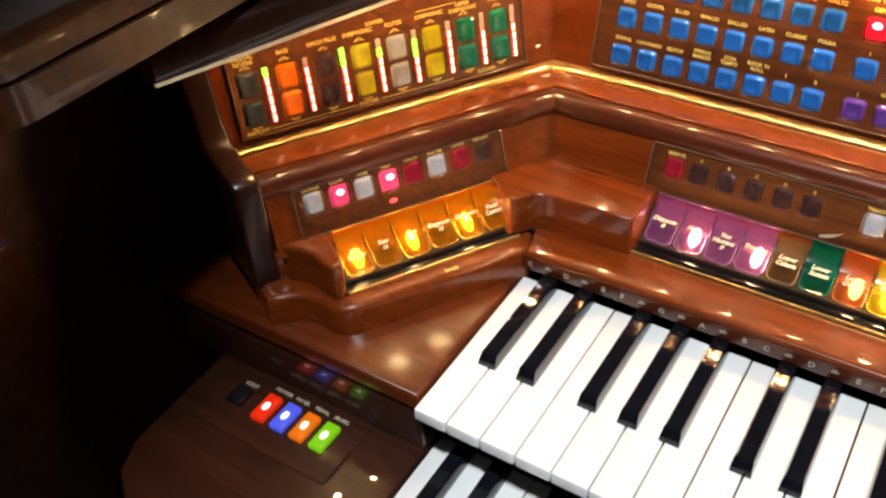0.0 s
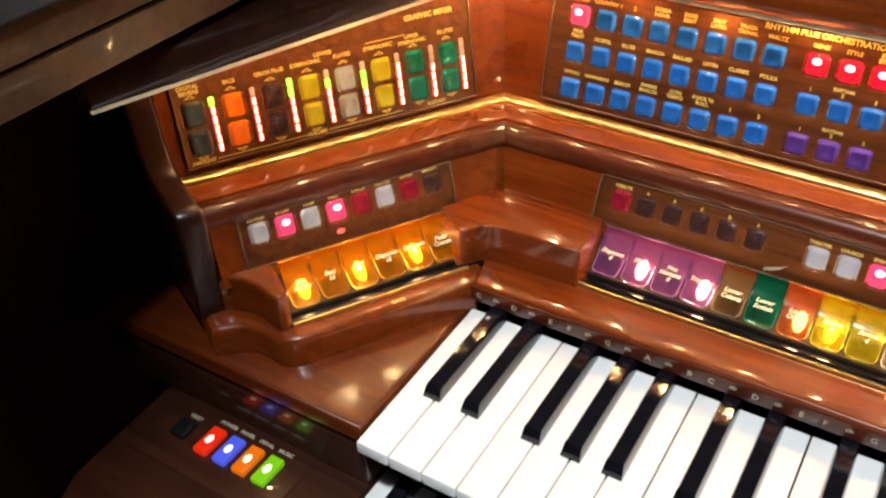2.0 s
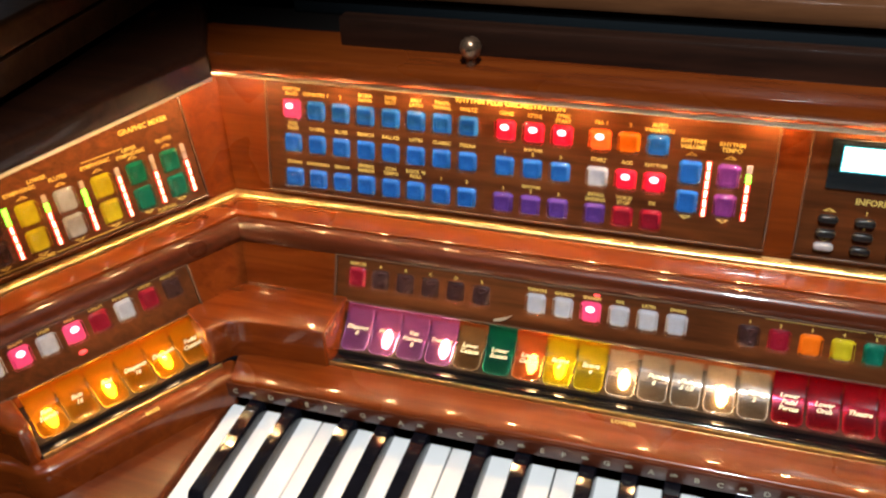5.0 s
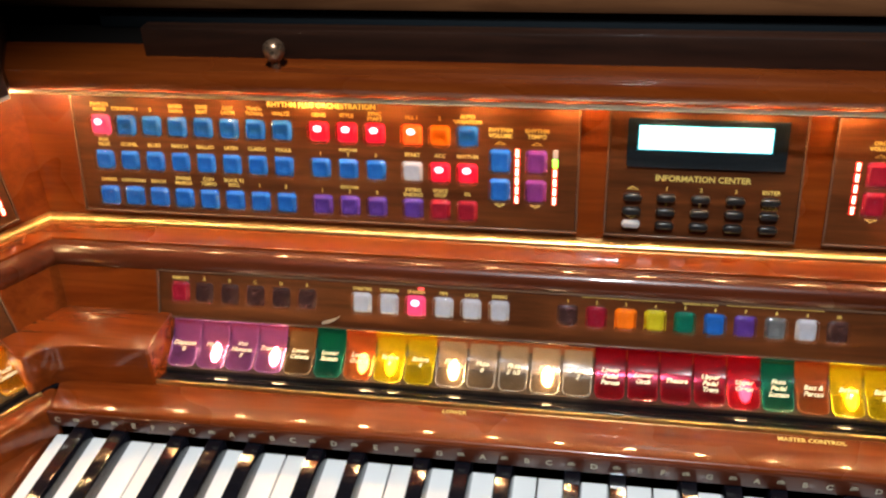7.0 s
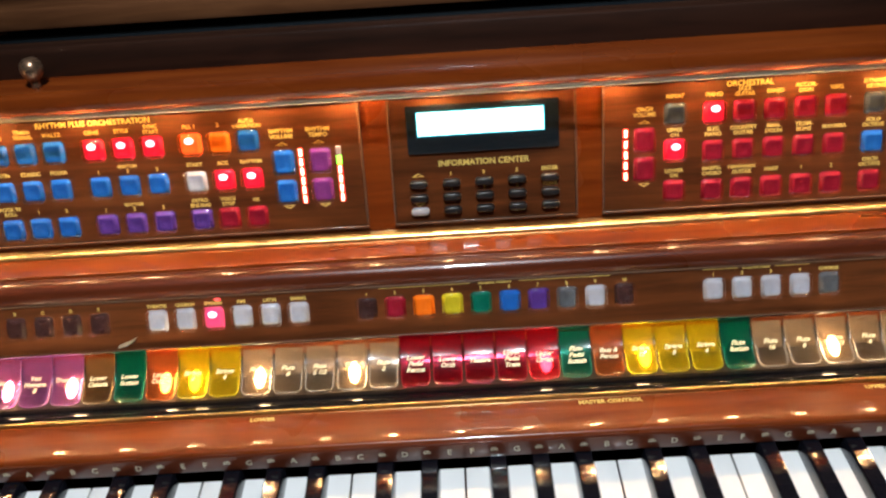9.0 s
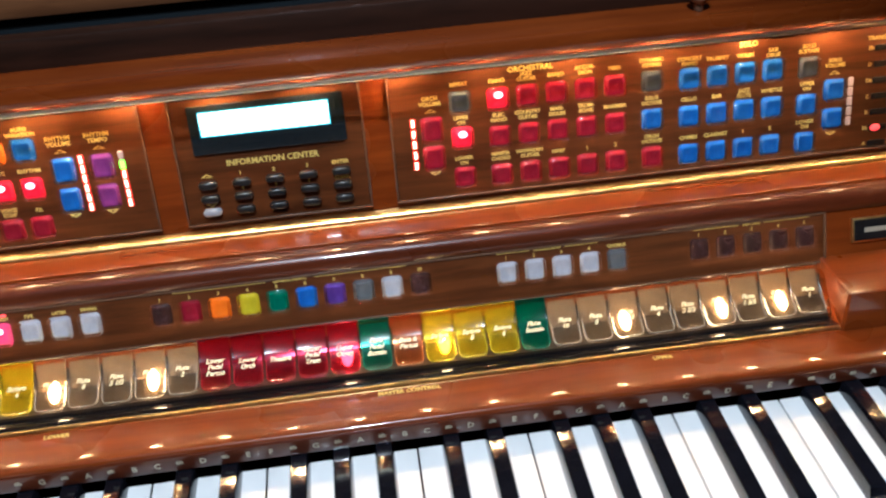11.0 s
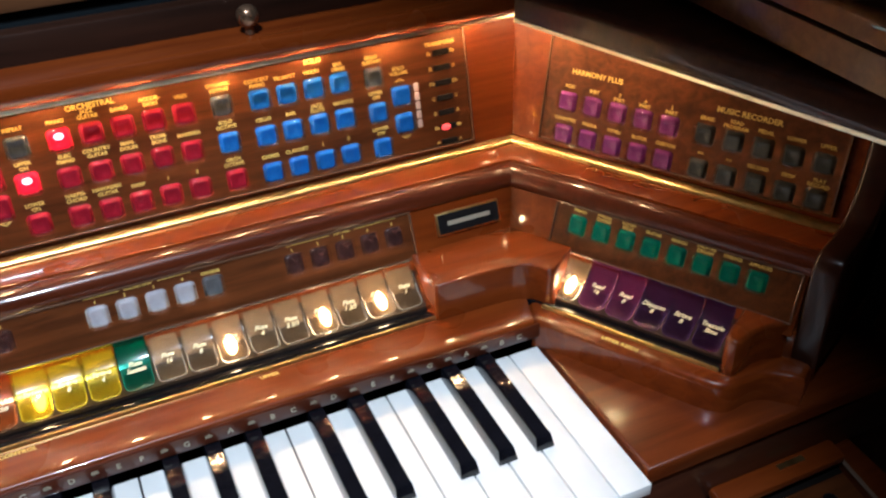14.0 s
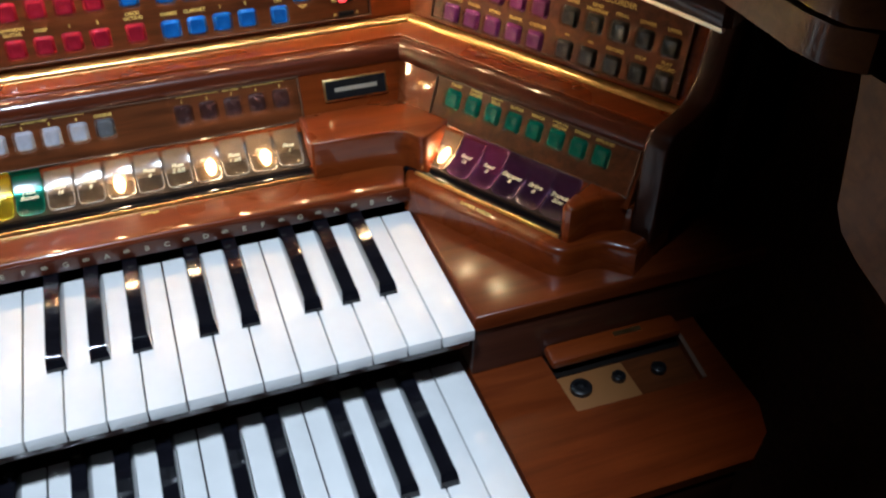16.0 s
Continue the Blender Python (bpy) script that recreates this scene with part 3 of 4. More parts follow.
def cap(w, h, tall=0.0050, shell=True):
    """A push-button cap: a coloured core, dished, inside a clear moulded shell."""
    bm = bmesh.new()
    if shell:
        cap_rings(bm, w - 0.0026, h - 0.0026, ((0, 0.0002), (0.0002, tall * 0.45), (0.0008, tall * 0.62), (0.0020, tall * 0.66), (0.0034, tall * 0.52)), 0)
        cap_rings(bm, w, h, ((0, 0.0), (0, tall * 0.80), (0.0005, tall * 0.95), (0.0013, tall), (0.0030, tall * 0.985), (0.0040, tall * 0.93)), 1)
    else:
        cap_rings(bm, w, h, ((0, 0.0), (0, tall * 0.72), (0.0005, tall * 0.92), (0.0014, tall)), 0)
    return bm


CAPS = {}


def button(parent, side, x, z, colour, lit="", which="upper", w=0.0144, h=0.0146):
    key = (colour, lit, w, h)
    if key not in CAPS:
        CAPS[key] = mesh_of("button", cap(w, h), LIT[lit] if lit else PLASTIC[colour])
        CAPS[key].materials.append(SHELL[lit or colour])
    ob = put("button", CAPS[key], parent, face(side, x, z, 0.0012, which), (lit + " lit push button") if lit else colour + " push button")
    ob.visible_shadow = False
    if lit:
        if "led" not in CAPS:
            CAPS["led"] = mesh_of("indicator", ball(0.0026, 1.15, 0.85, 0.35, 12, 6), PINK_LED)
        put("indicator", CAPS["led"], parent, face(side, x, z, 0.0062, which) @ Matrix.Translation((0, 0.0030, 0)))
    return ob


def panel(side, x0, x1, z0, z1, which="upper"):
    """A dark printed wood panel let into the fascia behind a fine rim."""
    lean = 0.208 if which == "upper" else 0.38
    h = (z1 - z0) * math.sqrt(1 + lean * lean)
    w = x1 - x0
    base = face(side, (x0 + x1) / 2, z0, 0.0, which)
    plate = part("button_panel", box(-w / 2, w / 2, 0, h, -0.004, 0.0012, 0.0004, 1), WOOD_PANEL, organ, "dark wood-grain button panel with gold print", base)
    for nm, b in (("rim", box(-w / 2 - 0.0014, w / 2 + 0.0014, -0.0014, 0, -0.003, 0.0026, 0.0006)), ("rim", box(-w / 2 - 0.0014, w / 2 + 0.0014, h, h + 0.0014, -0.003, 0.0026, 0.0006)),
                  ("rim", box(-w / 2 - 0.0014, -w / 2, 0, h, -0.003, 0.0026, 0.0006)), ("rim", box(w / 2, w / 2 + 0.0014, 0, h, -0.003, 0.0026, 0.0006))):
        part(nm, b, ACRYLIC_EDGE, plate, m=base)
    return plate


def words(parent, side, x, z, text, size=0.0034, which="upper", ink=None):
    lettering(text, size * 1.15, ink or GOLD_INK, parent, face(side, x, z, 0.0016, which))


def line(parent, side, x, z, length, which="upper", ink=None):
    key = ("line", round(length, 4))
    if key not in CAPS:
        CAPS[key] = mesh_of("line", box(-length / 2, length / 2, -0.00022, 0.00022, 0, 0.0002), GOLD_INK, False)
    put("line", CAPS[key], parent, face(side, x, z, 0.0013, which))


def arrow(parent, side, x, z, up=True):
    k = ("arrow", up)
    if k not in CAPS:
        s = 1 if up else -1
        bm = bmesh.new()
        o = [bm.verts.new((a, s * b, 0.0002)) for a, b in ((-0.0040, -0.0010), (0, 0.0014), (0.0040, -0.0010))]
        i = [bm.verts.new((a, s * b, 0.0002)) for a, b in ((-0.0022, -0.0006), (0, 0.0007), (0.0022, -0.0006))]
        for a in range(3):
            b = (a + 1) % 3
            bm.faces.new((o[a], o[b], i[b], i[a]))
        CAPS[k] = mesh_of("arrow", bm, GOLD_INK, False)
    put("arrow", CAPS[k], parent, face(side, x, z, 0.0014))


def segment(mat, core=None):
    """One lamp of a level bar: a lens, with its hot core where lit."""
    me = mesh_of("bar_segment", box(-0.0017, 0.0017, -0.0029, 0.0029, 0, 0.0012, 0.0004, 1), mat)
    if core:
        bm = bmesh.new()
        bm.from_mesh(me)
        n = len(bm.faces)
        c = bmesh.ops.create_cube(bm, size=1)["verts"]
        bmesh.ops.transform(bm, verts=c, matrix=Matrix.LocRotScale((0, 0, 0.0011), None, (0.0018, 0.0048, 0.0006)))
        bm.faces.ensure_lookup_table()
        for f in bm.faces[n:]:
            f.material_index = 1
        bm.to_mesh(me)
        bm.free()
        me.materials.append(core)
    return me


BAR_SEG = {"red": segment(BAR_RED, BAR_CORE), "green": segment(GREEN_LED), "off": segment(BAR_OFF)}


def level_bar(parent, side, x, z, states, pitch=0.0062):
    """A column of small lamps, listed from the top down."""
    n = len(states)
    for i, s in enumerate(states):
        put("bar_segment", BAR_SEG[s], parent, face(side, x, z + ((n - 1) / 2 - i) * pitch, 0.0012))


ROWS_Z = (1.0000, 0.9752, 0.9495)
TOP = 0.0112   # print above a cap's middle

# rhythm panel
p = panel("main", -0.4330, -0.0800, 0.9385, 1.0205)
COLS = [-0.4126 + 0.0189 * i for i in range(8)]
names = [["SWITCH\nBAND", "COUNTRY 1", "2", "BOSSA\nNOVA", "DIXIE\nBEAT", "EASY\nLATIN", "TRADI-\nTIONAL", "WALTZ"],
         ["FOX\nTROT", "GOSPEL", "BLUES", "MARCH", "BALLAD", "LATIN", "CLASSIC", "POLKA"],
         ["SWING", "HAWAIIAN", "BEACH", "SWING\nMARCH", "CON\nTEMPO", "ROCK 'N\nROLL", "1", "2"]]
for r, z in enumerate(ROWS_Z):
    for c, x in enumerate(COLS):
        button(p, "main", x, z, "blue", "pink" if (r, c) == (0, 0) else "")
        words(p, "main", x, z + TOP + (0.0012 if "\n" in names[r][c] else 0), names[r][c], 0.0031)
words(p, "main", -0.252, 1.0173, "RHYTHM PLUS ORCHESTRATION", 0.0044)
MID = (-0.2539, -0.2345, -0.2152)
for x, t in zip(MID, ("GENIE", "STYLE", "SYNC\nSTART")):
    button(p, "main", x, ROWS_Z[0], "red", "red")
    words(p, "main", x, ROWS_Z[0] + TOP, t, 0.0031)
for i, x in enumerate(MID):
    button(p, "main", x, ROWS_Z[1], "blue")
    button(p, "main", x, ROWS_Z[2], "violet")
    for z in ROWS_Z[1:]:
        words(p, "main", x, z + 0.0098, str(i + 1), 0.0031)
words(p, "main", MID[1], ROWS_Z[1] + 0.0128, "RHYTHM", 0.0027)
words(p, "main", MID[1], ROWS_Z[2] + 0.0128, "RHYTHM", 0.0027)
RIGHT3 = (-0.1900, -0.1712, -0.1526)
for r, row in enumerate(((("orange", "orange"), ("orange", ""), ("blue", "")), (("white", ""), ("red", "red"), ("red", "red")), (("violet", ""), ("red", ""), ("red", "")))):
    for x, (c, lit), t in zip(RIGHT3, row, (("FILL 1", "2", "AUTO\nVARIATION"), ("START", "ACC", "RHYTHM"), ("INTRO\nENDING", "VOICE\nSTOP", "FX"))[r]):
        button(p, "main", x, ROWS_Z[r], c, lit)
        words(p, "main", x, ROWS_Z[r] + TOP, t, 0.0031)
for x, c, t in ((-0.1308, "blue", "RHYTHM\nVOLUME"), (-0.1068, "plum", "RHYTHM\nTEMPO")):
    for z in (0.9845, 0.9650):
        button(p, "main", x, z, c, h=0.0165)
    words(p, "main", x, 1.0030, t, 0.0034)
    arrow(p, "main", x, 0.9965), arrow(p, "main", x, 0.9545, False)
level_bar(p, "main", -0.1195, 0.9747, ["red"] * 6)
level_bar(p, "main", -0.0945, 0.9747, ["off", "green", "red", "red", "red", "red"])

# display panel
p = panel("main", -0.0600, 0.0600, 0.9385, 1.0205)
bezel = part("display", box(-0.0491, 0.0498, 0.0020, 0.0340, 0.0010, 0.0034, 0.0008), LCD_BLACK, organ, "lit cyan text display in a black bezel", face("main", 0, 0.9825))
# emissive border added for the bloom of the bright screen
part("screen_glow", box(-0.0426, 0.0406, 0.0134, 0.0300, 0.0033, 0.0035), LCD_GLOW, bezel, "faint cyan glow round the screen", face("main", 0, 0.9825), False)
part("screen", box(-0.0418, 0.0398, 0.0142, 0.0292, 0.0034, 0.0037), LCD_LIT, bezel, "blank glowing pale cyan screen", face("main", 0, 0.9825), False)
words(p, "main", 0.000, 0.9772, "INFORMATION CENTER", 0.0048)
small = mesh_of("button", cap(0.0120, 0.0050, 0.0040, False), BLACK)
for r, z in enumerate((0.9645, 0.9552, 0.9462)):
    for c in range(5):
        x = -0.0437 + 0.0217 * c
        m = face("main", x, z, 0.0012)
        put("button", small if (r, c) != (2, 0) else recoloured(small, PLASTIC["white"]), p, m, "narrow dark key" if (r, c) != (2, 0) else "narrow white key")
for c, t in enumerate(("", "1", "2", "3", "ENTER")):
    if t:
        words(p, "main", -0.0437 + 0.0217 * c, 0.9702, t, 0.0032)
for c, t in enumerate(("", "4", "5", "6", "CLEAR")):
    if t:
        words(p, "main", -0.0437 + 0.0217 * c, 0.9600, t, 0.0028)
arrow(p, "main", -0.0437, 0.9702), arrow(p, "main", -0.0437, 0.9507, False)

# orchestral and solo panel
p = panel("main", 0.0790, 0.4310, 0.9385, 1.0205)
level_bar(p, "main", 0.0928, 0.9755, ["red"] * 5, 0.0070)
for z in (0.9845, 0.9655):
    button(p, "main", 0.1050, z, "red", h=0.0165)
words(p, "main", 0.1050, 1.0025, "ORCH\nVOLUME", 0.0032), arrow(p, "main", 0.1050, 0.9962), arrow(p, "main", 0.1050, 0.9550, False)
for z, c, lit, t in ((1.0003, "grey", "", "REPEAT"), (0.9770, "red", "red", "UPPER\nON"), (0.9503, "red", "", "LOWER\nON")):
    button(p, "main", 0.1246, z, c, lit), words(p, "main", 0.1246, z + TOP, t, 0.0030)
for r, row in enumerate((("PIANO", "JAZZ\nGUITAR", "BANJO", "ACCOR-\nDION", "VIBES"), ("ELEC\nPIANO", "COUNTRY\nGUITAR", "MAN-\nDOLIN", "TROM-\nBONE", "MARIMBA"), ("HARPSI-\nCHORD", "HAWAIIAN\nGUITAR", "HARP", "1", "2"))):
    for c, t in enumerate(row):
        x = 0.1495 + 0.0195 * c
        button(p, "main", x, ROWS_Z[r], "red", "red" if (r, c) == (0, 0) else "")
        words(p, "main", x, ROWS_Z[r] + TOP + (0.0010 if "\n" in t else 0), t, 0.0031)
words(p, "main", 0.172, 1.0172, "ORCHESTRAL", 0.0042)
for z, c, t in zip(ROWS_Z, ("grey", "blue", "red"), ("DYNAMIC\nKEYING", "SOLO\nOCTAVE", "ORCH\nOCTAVE")):
    button(p, "main", 0.2525, z, c, w=0.0142), words(p, "main", 0.2525, z + TOP + 0.001, t, 0.0031)
for r, row in enumerate((("CONCERT\nPIANO", "TRUMPET", "VIOLIN", "SAX\nOBOE"), ("CELLO", "BAR", "JAZZ\nFLUTE", "WHISTLE"), ("CHIMES", "CLARINET", "1", "2"))):
    for c, t in enumerate(row):
        x = 0.2780 + 0.0190 * c
        button(p, "main", x, ROWS_Z[r] - 0.001, "blue"), words(p, "main", x, ROWS_Z[r] - 0.001 + TOP, t, 0.0031)
words(p, "main", 0.318, 1.0172, "SOLO", 0.0042)
for z, c, t in zip(ROWS_Z, ("grey", "blue", "blue"), ("SOLO\nSUSTAIN", "UPPER\nON", "LOWER\nON")):
    button(p, "main", 0.3596, z - 0.002, c, w=0.0138), words(p, "main", 0.3596, z + TOP - 0.001, t, 0.0031)
for z in (0.9814, 0.9618):
    button(p, "main", 0.3785, z, "blue")
words(p, "main", 0.3785, 0.9990, "SOLO\nVOLUME", 0.0031), arrow(p, "main", 0.3785, 0.9925), arrow(p, "main", 0.3785, 0.9515, False)
level_bar(p, "main", 0.3903, 0.9722, ["off"] * 5, 0.0066)
words(p, "main", 0.4120, 1.0125, "TRANSPOSER", 0.0034)
for i, t in enumerate(("Eb", "D", "Db", "C", "B", "Bb", "A")):
    z = 1.0062 - 0.0108 * i
    hole = put("slot", CAPS.setdefault("tslot", mesh_of("slot", box(-0.0062, 0.0062, -0.0020, 0.0020, 0, 0.0014, 0.0004, 1), SLOT)), p, face("main", 0.4120, z, 0.0010))
    words(p, "main", 0.4030, z, t, 0.0030), words(p, "main", 0.4210, z, t, 0.0030)
put("indicator", mesh_of("indicator", ball(0.0030, 1.3, 0.8, 0.4, 10, 6), RED_LED), p, face("main", 0.4100, 0.9522, 0.0022))

# left wing: mixer panel
p = panel("left", -0.2340, -0.0215, 0.9385, 1.0190)
words(p, "left", -0.052, 1.0020, "GRAPHIC MIXER", 0.0044)
MIX = ((0.2236, "grey", "DIGITAL\nREVERB"), (0.1970, "orange", "BASS"), (0.1700, "smoke", "ORCH PLUS"), (0.1446, "lime", "SYMPHONIC"), (0.1187, "white", "FLUTES"), (0.0922, "lime", "SYMPHONIC"), (0.0666, "green", "UPPER\nSYMPHONIC"), (0.0407, "green", "FLUTES"))
for s, c, t in MIX:
    for z in (0.9722, 0.9534):
        button(p, "left", -s, z, c, h=0.0172, w=0.0146)
    words(p, "left", -s, 0.9880, t, 0.0033)
    arrow(p, "left", -s, 0.9836), arrow(p, "left", -s, 0.9428, False)
BARS = ((0.2108, ["green"] + ["red"] * 5), (0.1835, ["off"] + ["red"] * 5), (0.1578, ["green", "green"] + ["red"] * 4), (0.1317, ["off", "green"] + ["red"] * 4), (0.1055, ["off", "green", "green"] + ["red"] * 3), (0.0796, ["off"] + ["red"] * 5), (0.0535, ["off", "off"] + ["red"] * 4), (0.0293, ["off", "off"] + ["red"] * 4))
for s, st in BARS:
    level_bar(p, "left", -s, 0.9628, st, 0.0061)
words(p, "left", -0.2236, 0.9405, "AMOUNT", 0.0032), words(p, "left", -0.1446, 0.9405, "VOLUME", 0.0032), words(p, "left", -0.0535, 0.9405, "SUSTAIN", 0.0032)
words(p, "left", -0.1317, 0.9918, "LOWER", 0.0032)
line(p, "left", -0.1835, 0.9405, 0.062), line(p, "left", -0.1080, 0.9405, 0.056), line(p, "left", -0.0860, 0.9918, 0.03)

# right wing: harmony and recorder panel
p = panel("right", 0.0215, 0.2340, 0.9385, 1.0190)
words(p, "right", 0.0600, 0.9915, "HARMONY PLUS", 0.0046), words(p, "right", 0.1700, 0.9885, "MUSIC RECORDER", 0.0046)
for z, row in ((0.9697, ("AOC", "INST", "3\nPART", "4\nPART", "5\nPART")), (0.9456, ("COUNTRY", "POLKA", "HYMN", "BLOCK", "CUSTOM"))):
    for c, t in enumerate(row):
        button(p, "right", 0.0403 + 0.0194 * c, z, "plum"), words(p, "right", 0.0403 + 0.0194 * c, z + 0.0108, t, 0.0031)
for z, row in ((0.9700, ("ERASE", "READ\nPROGRAM", "PEDAL", "LOWER", "UPPER")), (0.9460, ("<<", ">>", "RECORD", "STOP", "PLAY\nRECORD"))):
    for c, t in enumerate(row):
        button(p, "right", 0.1433 + 0.0198 * c, z, "grey"), words(p, "right", 0.1433 + 0.0198 * c, z + 0.0108, t, 0.0031)

# ---- lower row of buttons ----
LOW_Z = 0.9013
p = panel("main", -0.3655, 0.3600, 0.8840, 0.9140, "lower")
ROW = [(-0.3490, "red", "REMOTE")] + [(-0.3317 + 0.0185 * i, "smoke", t) for i, t in enumerate("ABCDE")]
ROW += [(-0.2192 + 0.0186 * i, "white", t) for i, t in enumerate(("THEATRE", "CHURCH", "SPANISH", "PIPE", "LATIN", "SWING"))]
ROW += [(-0.0815 + 0.0186 * i, c, str(i + 1)) for i, c in enumerate(("smoke", "red", "orange", "lime", "green", "blue", "violet", "slate", "white", "smoke"))]
ROW += [(0.1432 + 0.0185 * i, "white", str(i + 1)) for i in range(4)] + [(0.2172, "slate", "CHORUS")]
ROW += [(0.2733 + 0.01825 * i, "smoke", str(i + 1)) for i in range(5)]
for i, (x, c, t) in enumerate(ROW):
    button(p, "main", x, LOW_Z, c, "pink" if i == 8 else "", "lower", 0.0138, 0.0150)
    words(p, "main", x, LOW_Z + 0.0089, t, 0.0027, "lower")
for x, t, half in ((0.0020, "GENERAL PRESETS", 0.075), (0.1710, "GOLDEN HARP", 0.034), (0.3098, "FEATURES", 0.040)):
    words(p, "main", x, LOW_Z + 0.0121, t, 0.0023, "lower")
    gap = 0.0010 * len(t) + 0.001
    for sgn in (-1, 1):
        line(p, "main", x + sgn * (half + gap) / 2, LOW_Z + 0.0121, half - gap, "lower")
put("indicator", mesh_of("indicator", ball(0.0014, 1.6, 0.7, 0.5, 10, 6), RED_LED), p, face("main", -0.1790, 0.9125, 0.0016, "lower"))
p = panel("left", -0.2180, -0.0650, 0.8840, 0.9140, "lower")
for i, (c, lit, t) in enumerate((("smoke", "", "BRIGHT"), ("red", "", "UPPER"), ("white", "", "FLUTES"), ("red", "", "ORCH"), ("pink", "pink", "FAST"), ("white", "", "TREM"), ("pink", "pink", "SLOW"), ("white", "", "LOWER"))):
    x = -0.0798 - 0.0180 * i
    button(p, "left", x, LOW_Z + 0.003, c, lit, "lower", 0.0138, 0.0150), words(p, "left", x, LOW_Z + 0.0120, t, 0.0030, "lower")
put("indicator", mesh_of("indicator", ball(0.0018, 1.6, 0.9, 0.5, 10, 6), RED_LED), p, face("left", -0.1518, 0.8905, 0.0016, "lower"))
p = panel("right", 0.0595, 0.2330, 0.8840, 0.9140, "lower")
for i, t in enumerate(("PIANO", "HARPSI\nCHORD", "SLEIGH\nBELLS", "GUITAR", "MARCH", "THEATRE\nORGAN", "STRINGS", "APPLAUSE")):
    x = 0.0777 + 0.01845 * i
    button(p, "right", x, LOW_Z + 0.001, "green", "", "lower", 0.0140, 0.0150), words(p, "right", x, LOW_Z + 0.0106, t, 0.0028, "lower")

# name plate beside the lower buttons
plate = part("name_plate", box(-0.0252, 0.0252, -0.0085, 0.0085, 0, 0.0030, 0.0008), BRASS, organ, "black name plate with a brass frame", face("main", 0.4045, 0.9010, 0.0, "lower"))
part("plate_face", box(-0.0238, 0.0238, -0.0071, 0.0071, 0.0030, 0.0034), BLACK, plate, m=face("main", 0.4045, 0.9010, 0.0, "lower"))
strip_bar(0.034, 0.0032, PLATE_INK, plate, face("main", 0.4045, 0.9010, 0.0034, "lower"), "bar")

# ---- rocker tabs ----
TAB_DIR = math.atan2(0.0205, 0.028)


def tab_mesh(key):
    """A clear rocker, dished: a flat block above, a round-footed paddle below, its rim tinted brighter as a lit edge.
    """
    rows = [(0.0, 0), (0.0007, 0), (0.0016, 0), (0.0030, 0), (0.0046, 0), (0.0085, 0), (0.0125, 0), (0.0154, 0), (0.0158, 1), (0.0200, 1), (0.0250, 1), (0.0300, 1), (0.0322, 1), (0.0335, 1)]
    r = 0.0046
    bm = bmesh.new()
    top, low = [], []
    for y, upper in rows:
        w = 0.0101 if upper else 0.0096
        if y < r:
            w += math.sqrt(max(0.0, r * r - (r - y) ** 2)) - r
        z = -0.0034 * (1 - ((y - 0.0165) / 0.0170) ** 2) + (0.0009 if y > 0.0330 else 0.0) + (0.0004 if upper else 0.0)
        xs = (-w, -w + 0.0003, -w + 0.0011, w - 0.0011, w - 0.0003, w)
        top.append([bm.verts.new((x, y, z + d)) for x, d in zip(xs, (-0.0006, 0, -0.0001, -0.0001, 0, -0.0006))])
        low.append([bm.verts.new((x, y, z - 0.0026)) for x in xs])
    for i in range(len(rows) - 1):
        for j in range(5):
            f = bm.faces.new((top[i][j], top[i][j + 1], top[i + 1][j + 1], top[i + 1][j]))
            f.material_index = 1 if (j in (0, 1, 3, 4) or i == 0) and i < 7 else 0
            bm.faces.new((low[i][j], low[i + 1][j], low[i + 1][j + 1], low[i][j + 1]))
        bm.faces.new((top[i][0], top[i + 1][0], low[i + 1][0], low[i][0])), bm.faces.new((top[i][5], low[i][5], low[i + 1][5], top[i + 1][5]))
    for j in range(5):
        bm.faces.new((top[0][j], low[0][j], low[0][j + 1], top[0][j + 1])), bm.faces.new((top[-1][j], top[-1][j + 1], low[-1][j + 1], low[-1][j]))
    me = mesh_of("tab", bm, TAB[key])
    me.materials.append(RIM[key])
    return me


TABS = {k: tab_mesh(k) for k in TAB}
GLOW = mesh_of("tab_lamp", ball(0.0034, 1.15, 2.2, 0.26, 12, 8), TAB_BULB)
# pale plate added under each tab to brighten its upper half
REFLECTOR = mesh_of("reflector", prism([(0.0145, -0.0060), (0.0318, -0.0007), (0.0318, -0.0002), (0.0145, -0.0054)], lambda y: -0.0090, lambda y: 0.0090), TRAY)


def tab_frame(side, x, lift=0.0):
    s, c = math.sin(TAB_DIR), math.cos(TAB_DIR)
    m = Matrix(((1, 0, 0, x), (0, c, -s, -0.0738), (0, s, c, 0.8617), (0, 0, 0, 1)))
    return SIDE[side] @ m @ Matrix.Translation((0, 0, lift))


def tab_row(side, x0, kinds, lit, texts):
    rail = part("tab_row", box(x0 - 0.001, x0 + 0.02085 * len(kinds) + 0.001, -0.0470, -0.0440, 0.8760, 0.8800, 0.0004), BLACK, organ, "row of coloured translucent rocker tabs", SIDE[side])
    for i, k in enumerate(kinds):
        x = x0 + 0.02085 * (i + 0.5)
        tab = put("tab", TABS[k], rail, tab_frame(side, x, 0.0032) @ pose(0, 0, 0, random.uniform(-0.8, 0.8), random.uniform(-0.5, 0.5)), ("lit " if i in lit else "") + k + " translucent tab")
        tab.visible_shadow = False
        if i in lit:
            put("tab_lamp", GLOW, rail, tab_frame(side, x + random.uniform(-0.002, 0.003), -0.0036) @ Matrix.Translation((0, 0.0125, 0)))
        put("reflector", REFLECTOR, rail, tab_frame(side, x))
        lettering(texts[i % len(texts)], 0.0043, CREAM_INK, rail, tab_frame(side, x, 0.0010) @ Matrix.Translation((0, 0.0150, 0)), shear=0.35)
    return rail


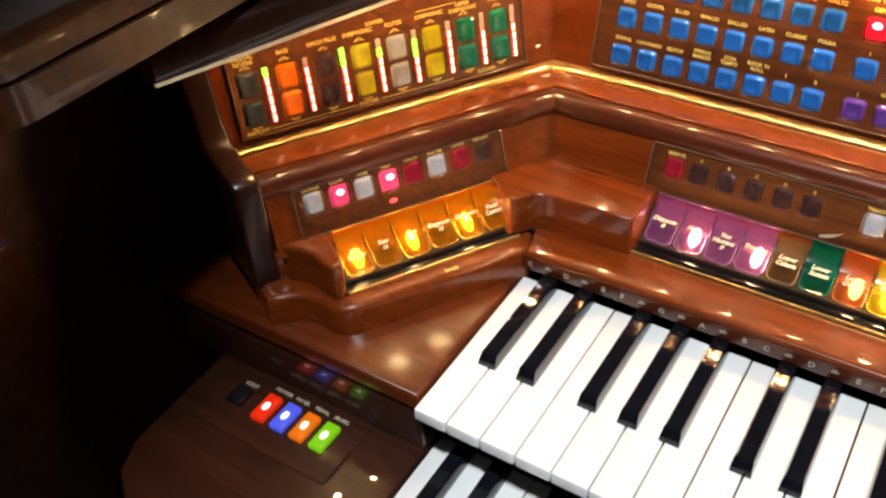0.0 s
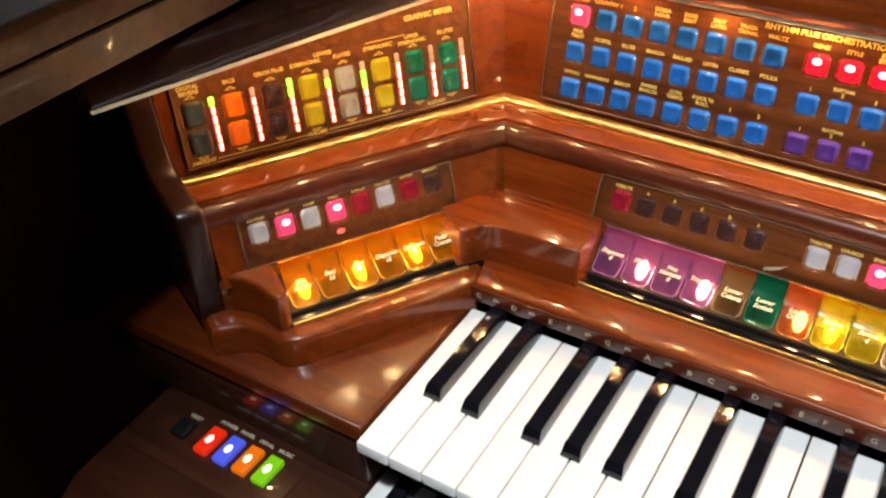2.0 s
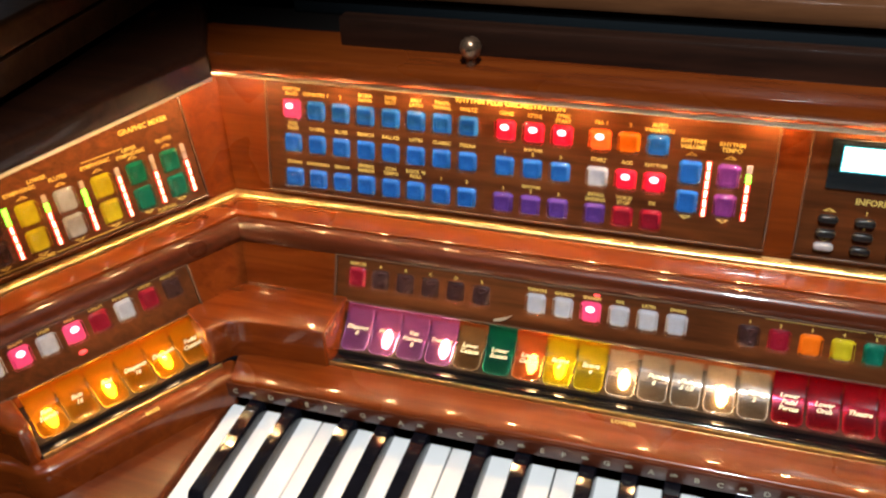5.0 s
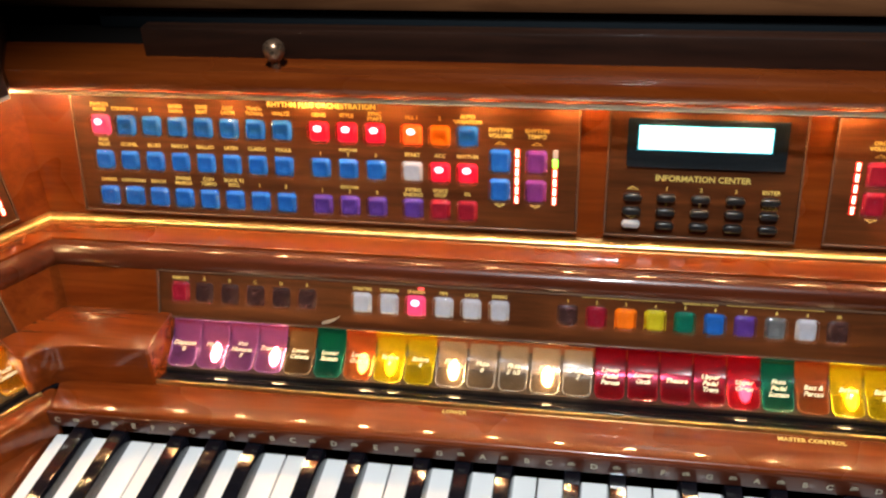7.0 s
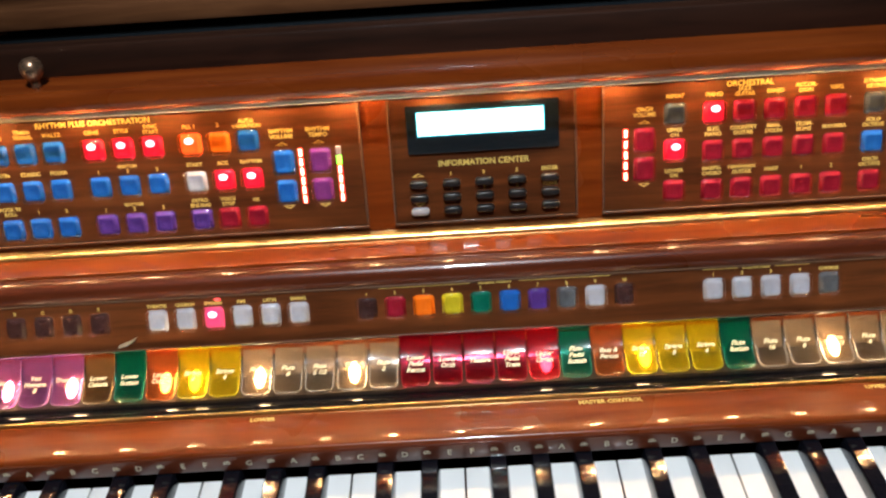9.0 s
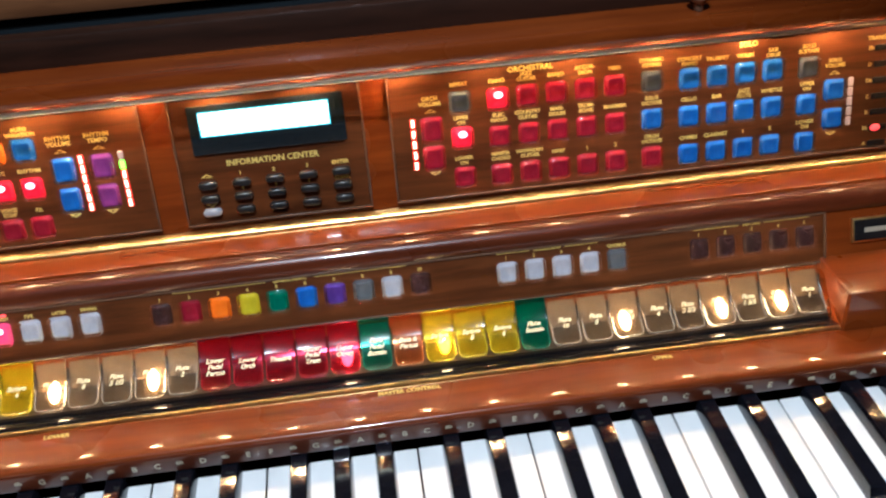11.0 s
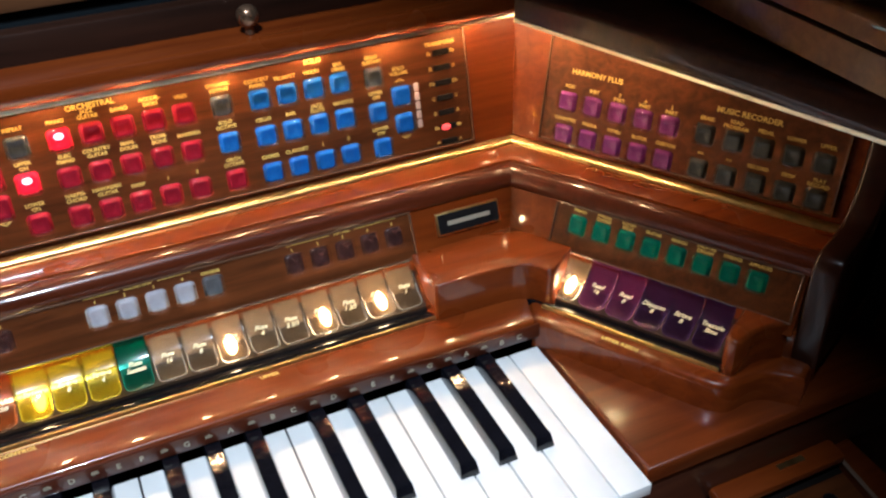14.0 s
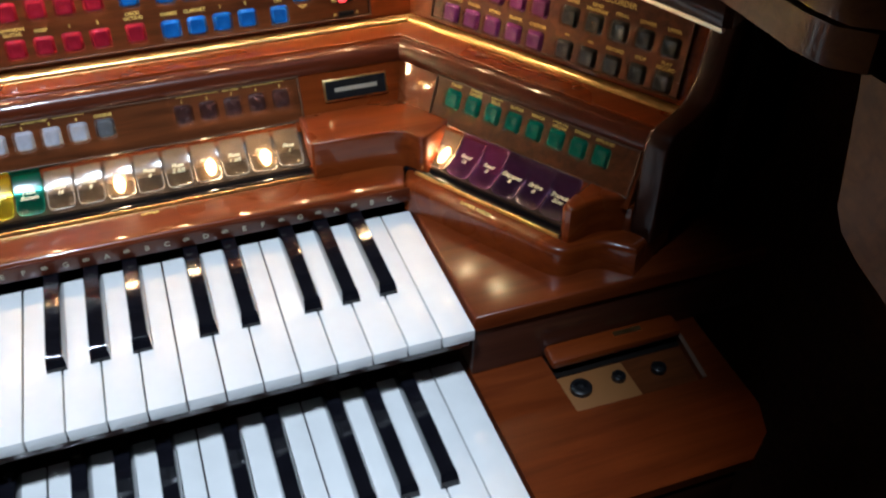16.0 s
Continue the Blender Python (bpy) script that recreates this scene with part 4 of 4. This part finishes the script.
KINDS = ["purple"] * 4 + ["smoke", "green", "rust"] + ["yellow"] * 2 + ["clear"] * 5 + ["red"] * 5 + ["green", "rust"] + ["yellow"] * 3 + ["green"] + ["clear"] * 9
TEXTS = ["Diapason\n8", "Horn\n8", "Vox\nHumana\n8", "Trumpet\n8", "Lower\nCelesta", "Lower\nSustain", "Lower\nOctave", "Strings\n8", "Strings\n4", "Flute\n16", "Flute\n8", "Flute\n5 1/3", "Flute\n4", "Flute\n2",
         "Lower\nPedal\nPercus", "Lower\nOrch", "Theatre", "Upper\nPedal\nTrem", "Upper\nOrgan", "Flute\nPedal\nSustain", "Bass &\nPercus", "Strings\n16", "Strings\n8", "Strings\n4", "Flute\nSustain", "Flute\n16", "Flute\n8", "Flute\n5 1/3", "Flute\n4", "Flute\n2 2/3", "Flute\n2", "Flute\n1 3/5", "Flute\n1 1/3", "Flute\n1"]
tab_row("main", -0.3545, KINDS, (1, 3, 6, 7, 9, 12, 18, 21, 27, 30, 32), TEXTS)
tab_row("left", -0.1995, ["orange"] * 6, (0, 2, 4), ["Bass\nSustain", "Bass\n16", "Bass\n8", "Diapason\n16", "Diapason\n8", "Pedal\nCustom"])
tab_row("right", 0.0745, ["clear", "plum", "plum", "violet", "violet", "violet"], (0,), ["Bass\nVibrato", "Reed\n16", "Reed\n8", "Diapason\n8", "Strings\n8", "Tremolo\nSlow"])

# print along the ledge
for side, x, t in (("main", -0.1500, "LOWER"), ("main", 0.0700, "MASTER CONTROL"), ("main", 0.2350, "UPPER"), ("left", -0.1320, "BASS"), ("right", 0.1380, "UPPER REEDS")):
    lettering(t, 0.0046, GOLD_INK, organ, SIDE[side] @ pose(x, -0.0915, 0.8564))

# switch plate on the left lower cheek
plate = part("switch_plate", box(-0.5860, -0.4660, -0.1900, -0.1330, 0.7762, 0.7772, 0.0004), WOOD_DARK, organ, "dark switch plate with four lit switches")
for x, c, t in ((-0.5373, (1.0, 0.03, 0.005), "POWER"), (-0.5205, (0.10, 0.14, 1.0), "PANEL"), (-0.5037, (1.0, 0.20, 0.005), "PEDAL"), (-0.4870, (0.25, 0.70, 0.01), "MUSIC")):
    lamp = part("switch", box(-0.0055, 0.0055, -0.0115, 0.0115, 0, 0.0050, 0.0012), material("lit_switch", tuple(v * 0.4 for v in c), 0.3, emission=c, strength=0.5), plate, t.lower() + " switch, lit", pose(x, -0.1610, 0.7774, 0, 0, 0))
    put("indicator", mesh_of("indicator", ball(0.0027, 1, 1.5, 0.4, 12, 6), material("switch_lamp", c, 0.3, emission=tuple(0.5 + 0.5 * v for v in c), strength=2.6)), plate, pose(x, -0.1610, 0.7822))
    lettering(t, 0.0042, PALE_INK, plate, pose(x, -0.1420, 0.7775))
part("switch", box(-0.0065, 0.0065, -0.0075, 0.0075, 0, 0.0040, 0.001), BLACK, plate, "unlit black switch", pose(-0.5620, -0.1610, 0.7774))
lettering("RESET", 0.0042, PALE_INK, plate, pose(-0.5620, -0.1480, 0.7775))
lettering("LINEAR RADIO AUX", 0.0050, PALE_INK, organ, pose(0.5310, -0.1343, 0.800, 90))

# a torn scrap of tape on the edge above the tabs
bm = bmesh.new()
pts = [(-0.2480, 0.0000, 0.0), (-0.2425, 0.0012, 0.0004), (-0.2380, 0.0036, 0.0012), (-0.2345, 0.0070, 0.0020)]
va = [bm.verts.new((x + 0.238, y, 0.0015 + z)) for x, y, z in pts]
vb = [bm.verts.new((x + 0.238 + 0.0008, y + w, 0.0015 + z)) for (x, y, z), w in zip(pts, (0.0022, 0.0030, 0.0022, 0.0008))]
for i in range(3):
    bm.faces.new((va[i], va[i + 1], vb[i + 1], vb[i]))
bmesh.ops.solidify(bm, geom=list(bm.faces), thickness=0.0002)
tape = part("tape_scrap", bm, material("old_tape", (0.62, 0.50, 0.36), 0.5), None)
tape.matrix_world = face("main", -0.2380, 0.8850, 0.0, "lower")
tagged(tape, "small torn scrap of yellowed tape stuck on panel edge", "tape")
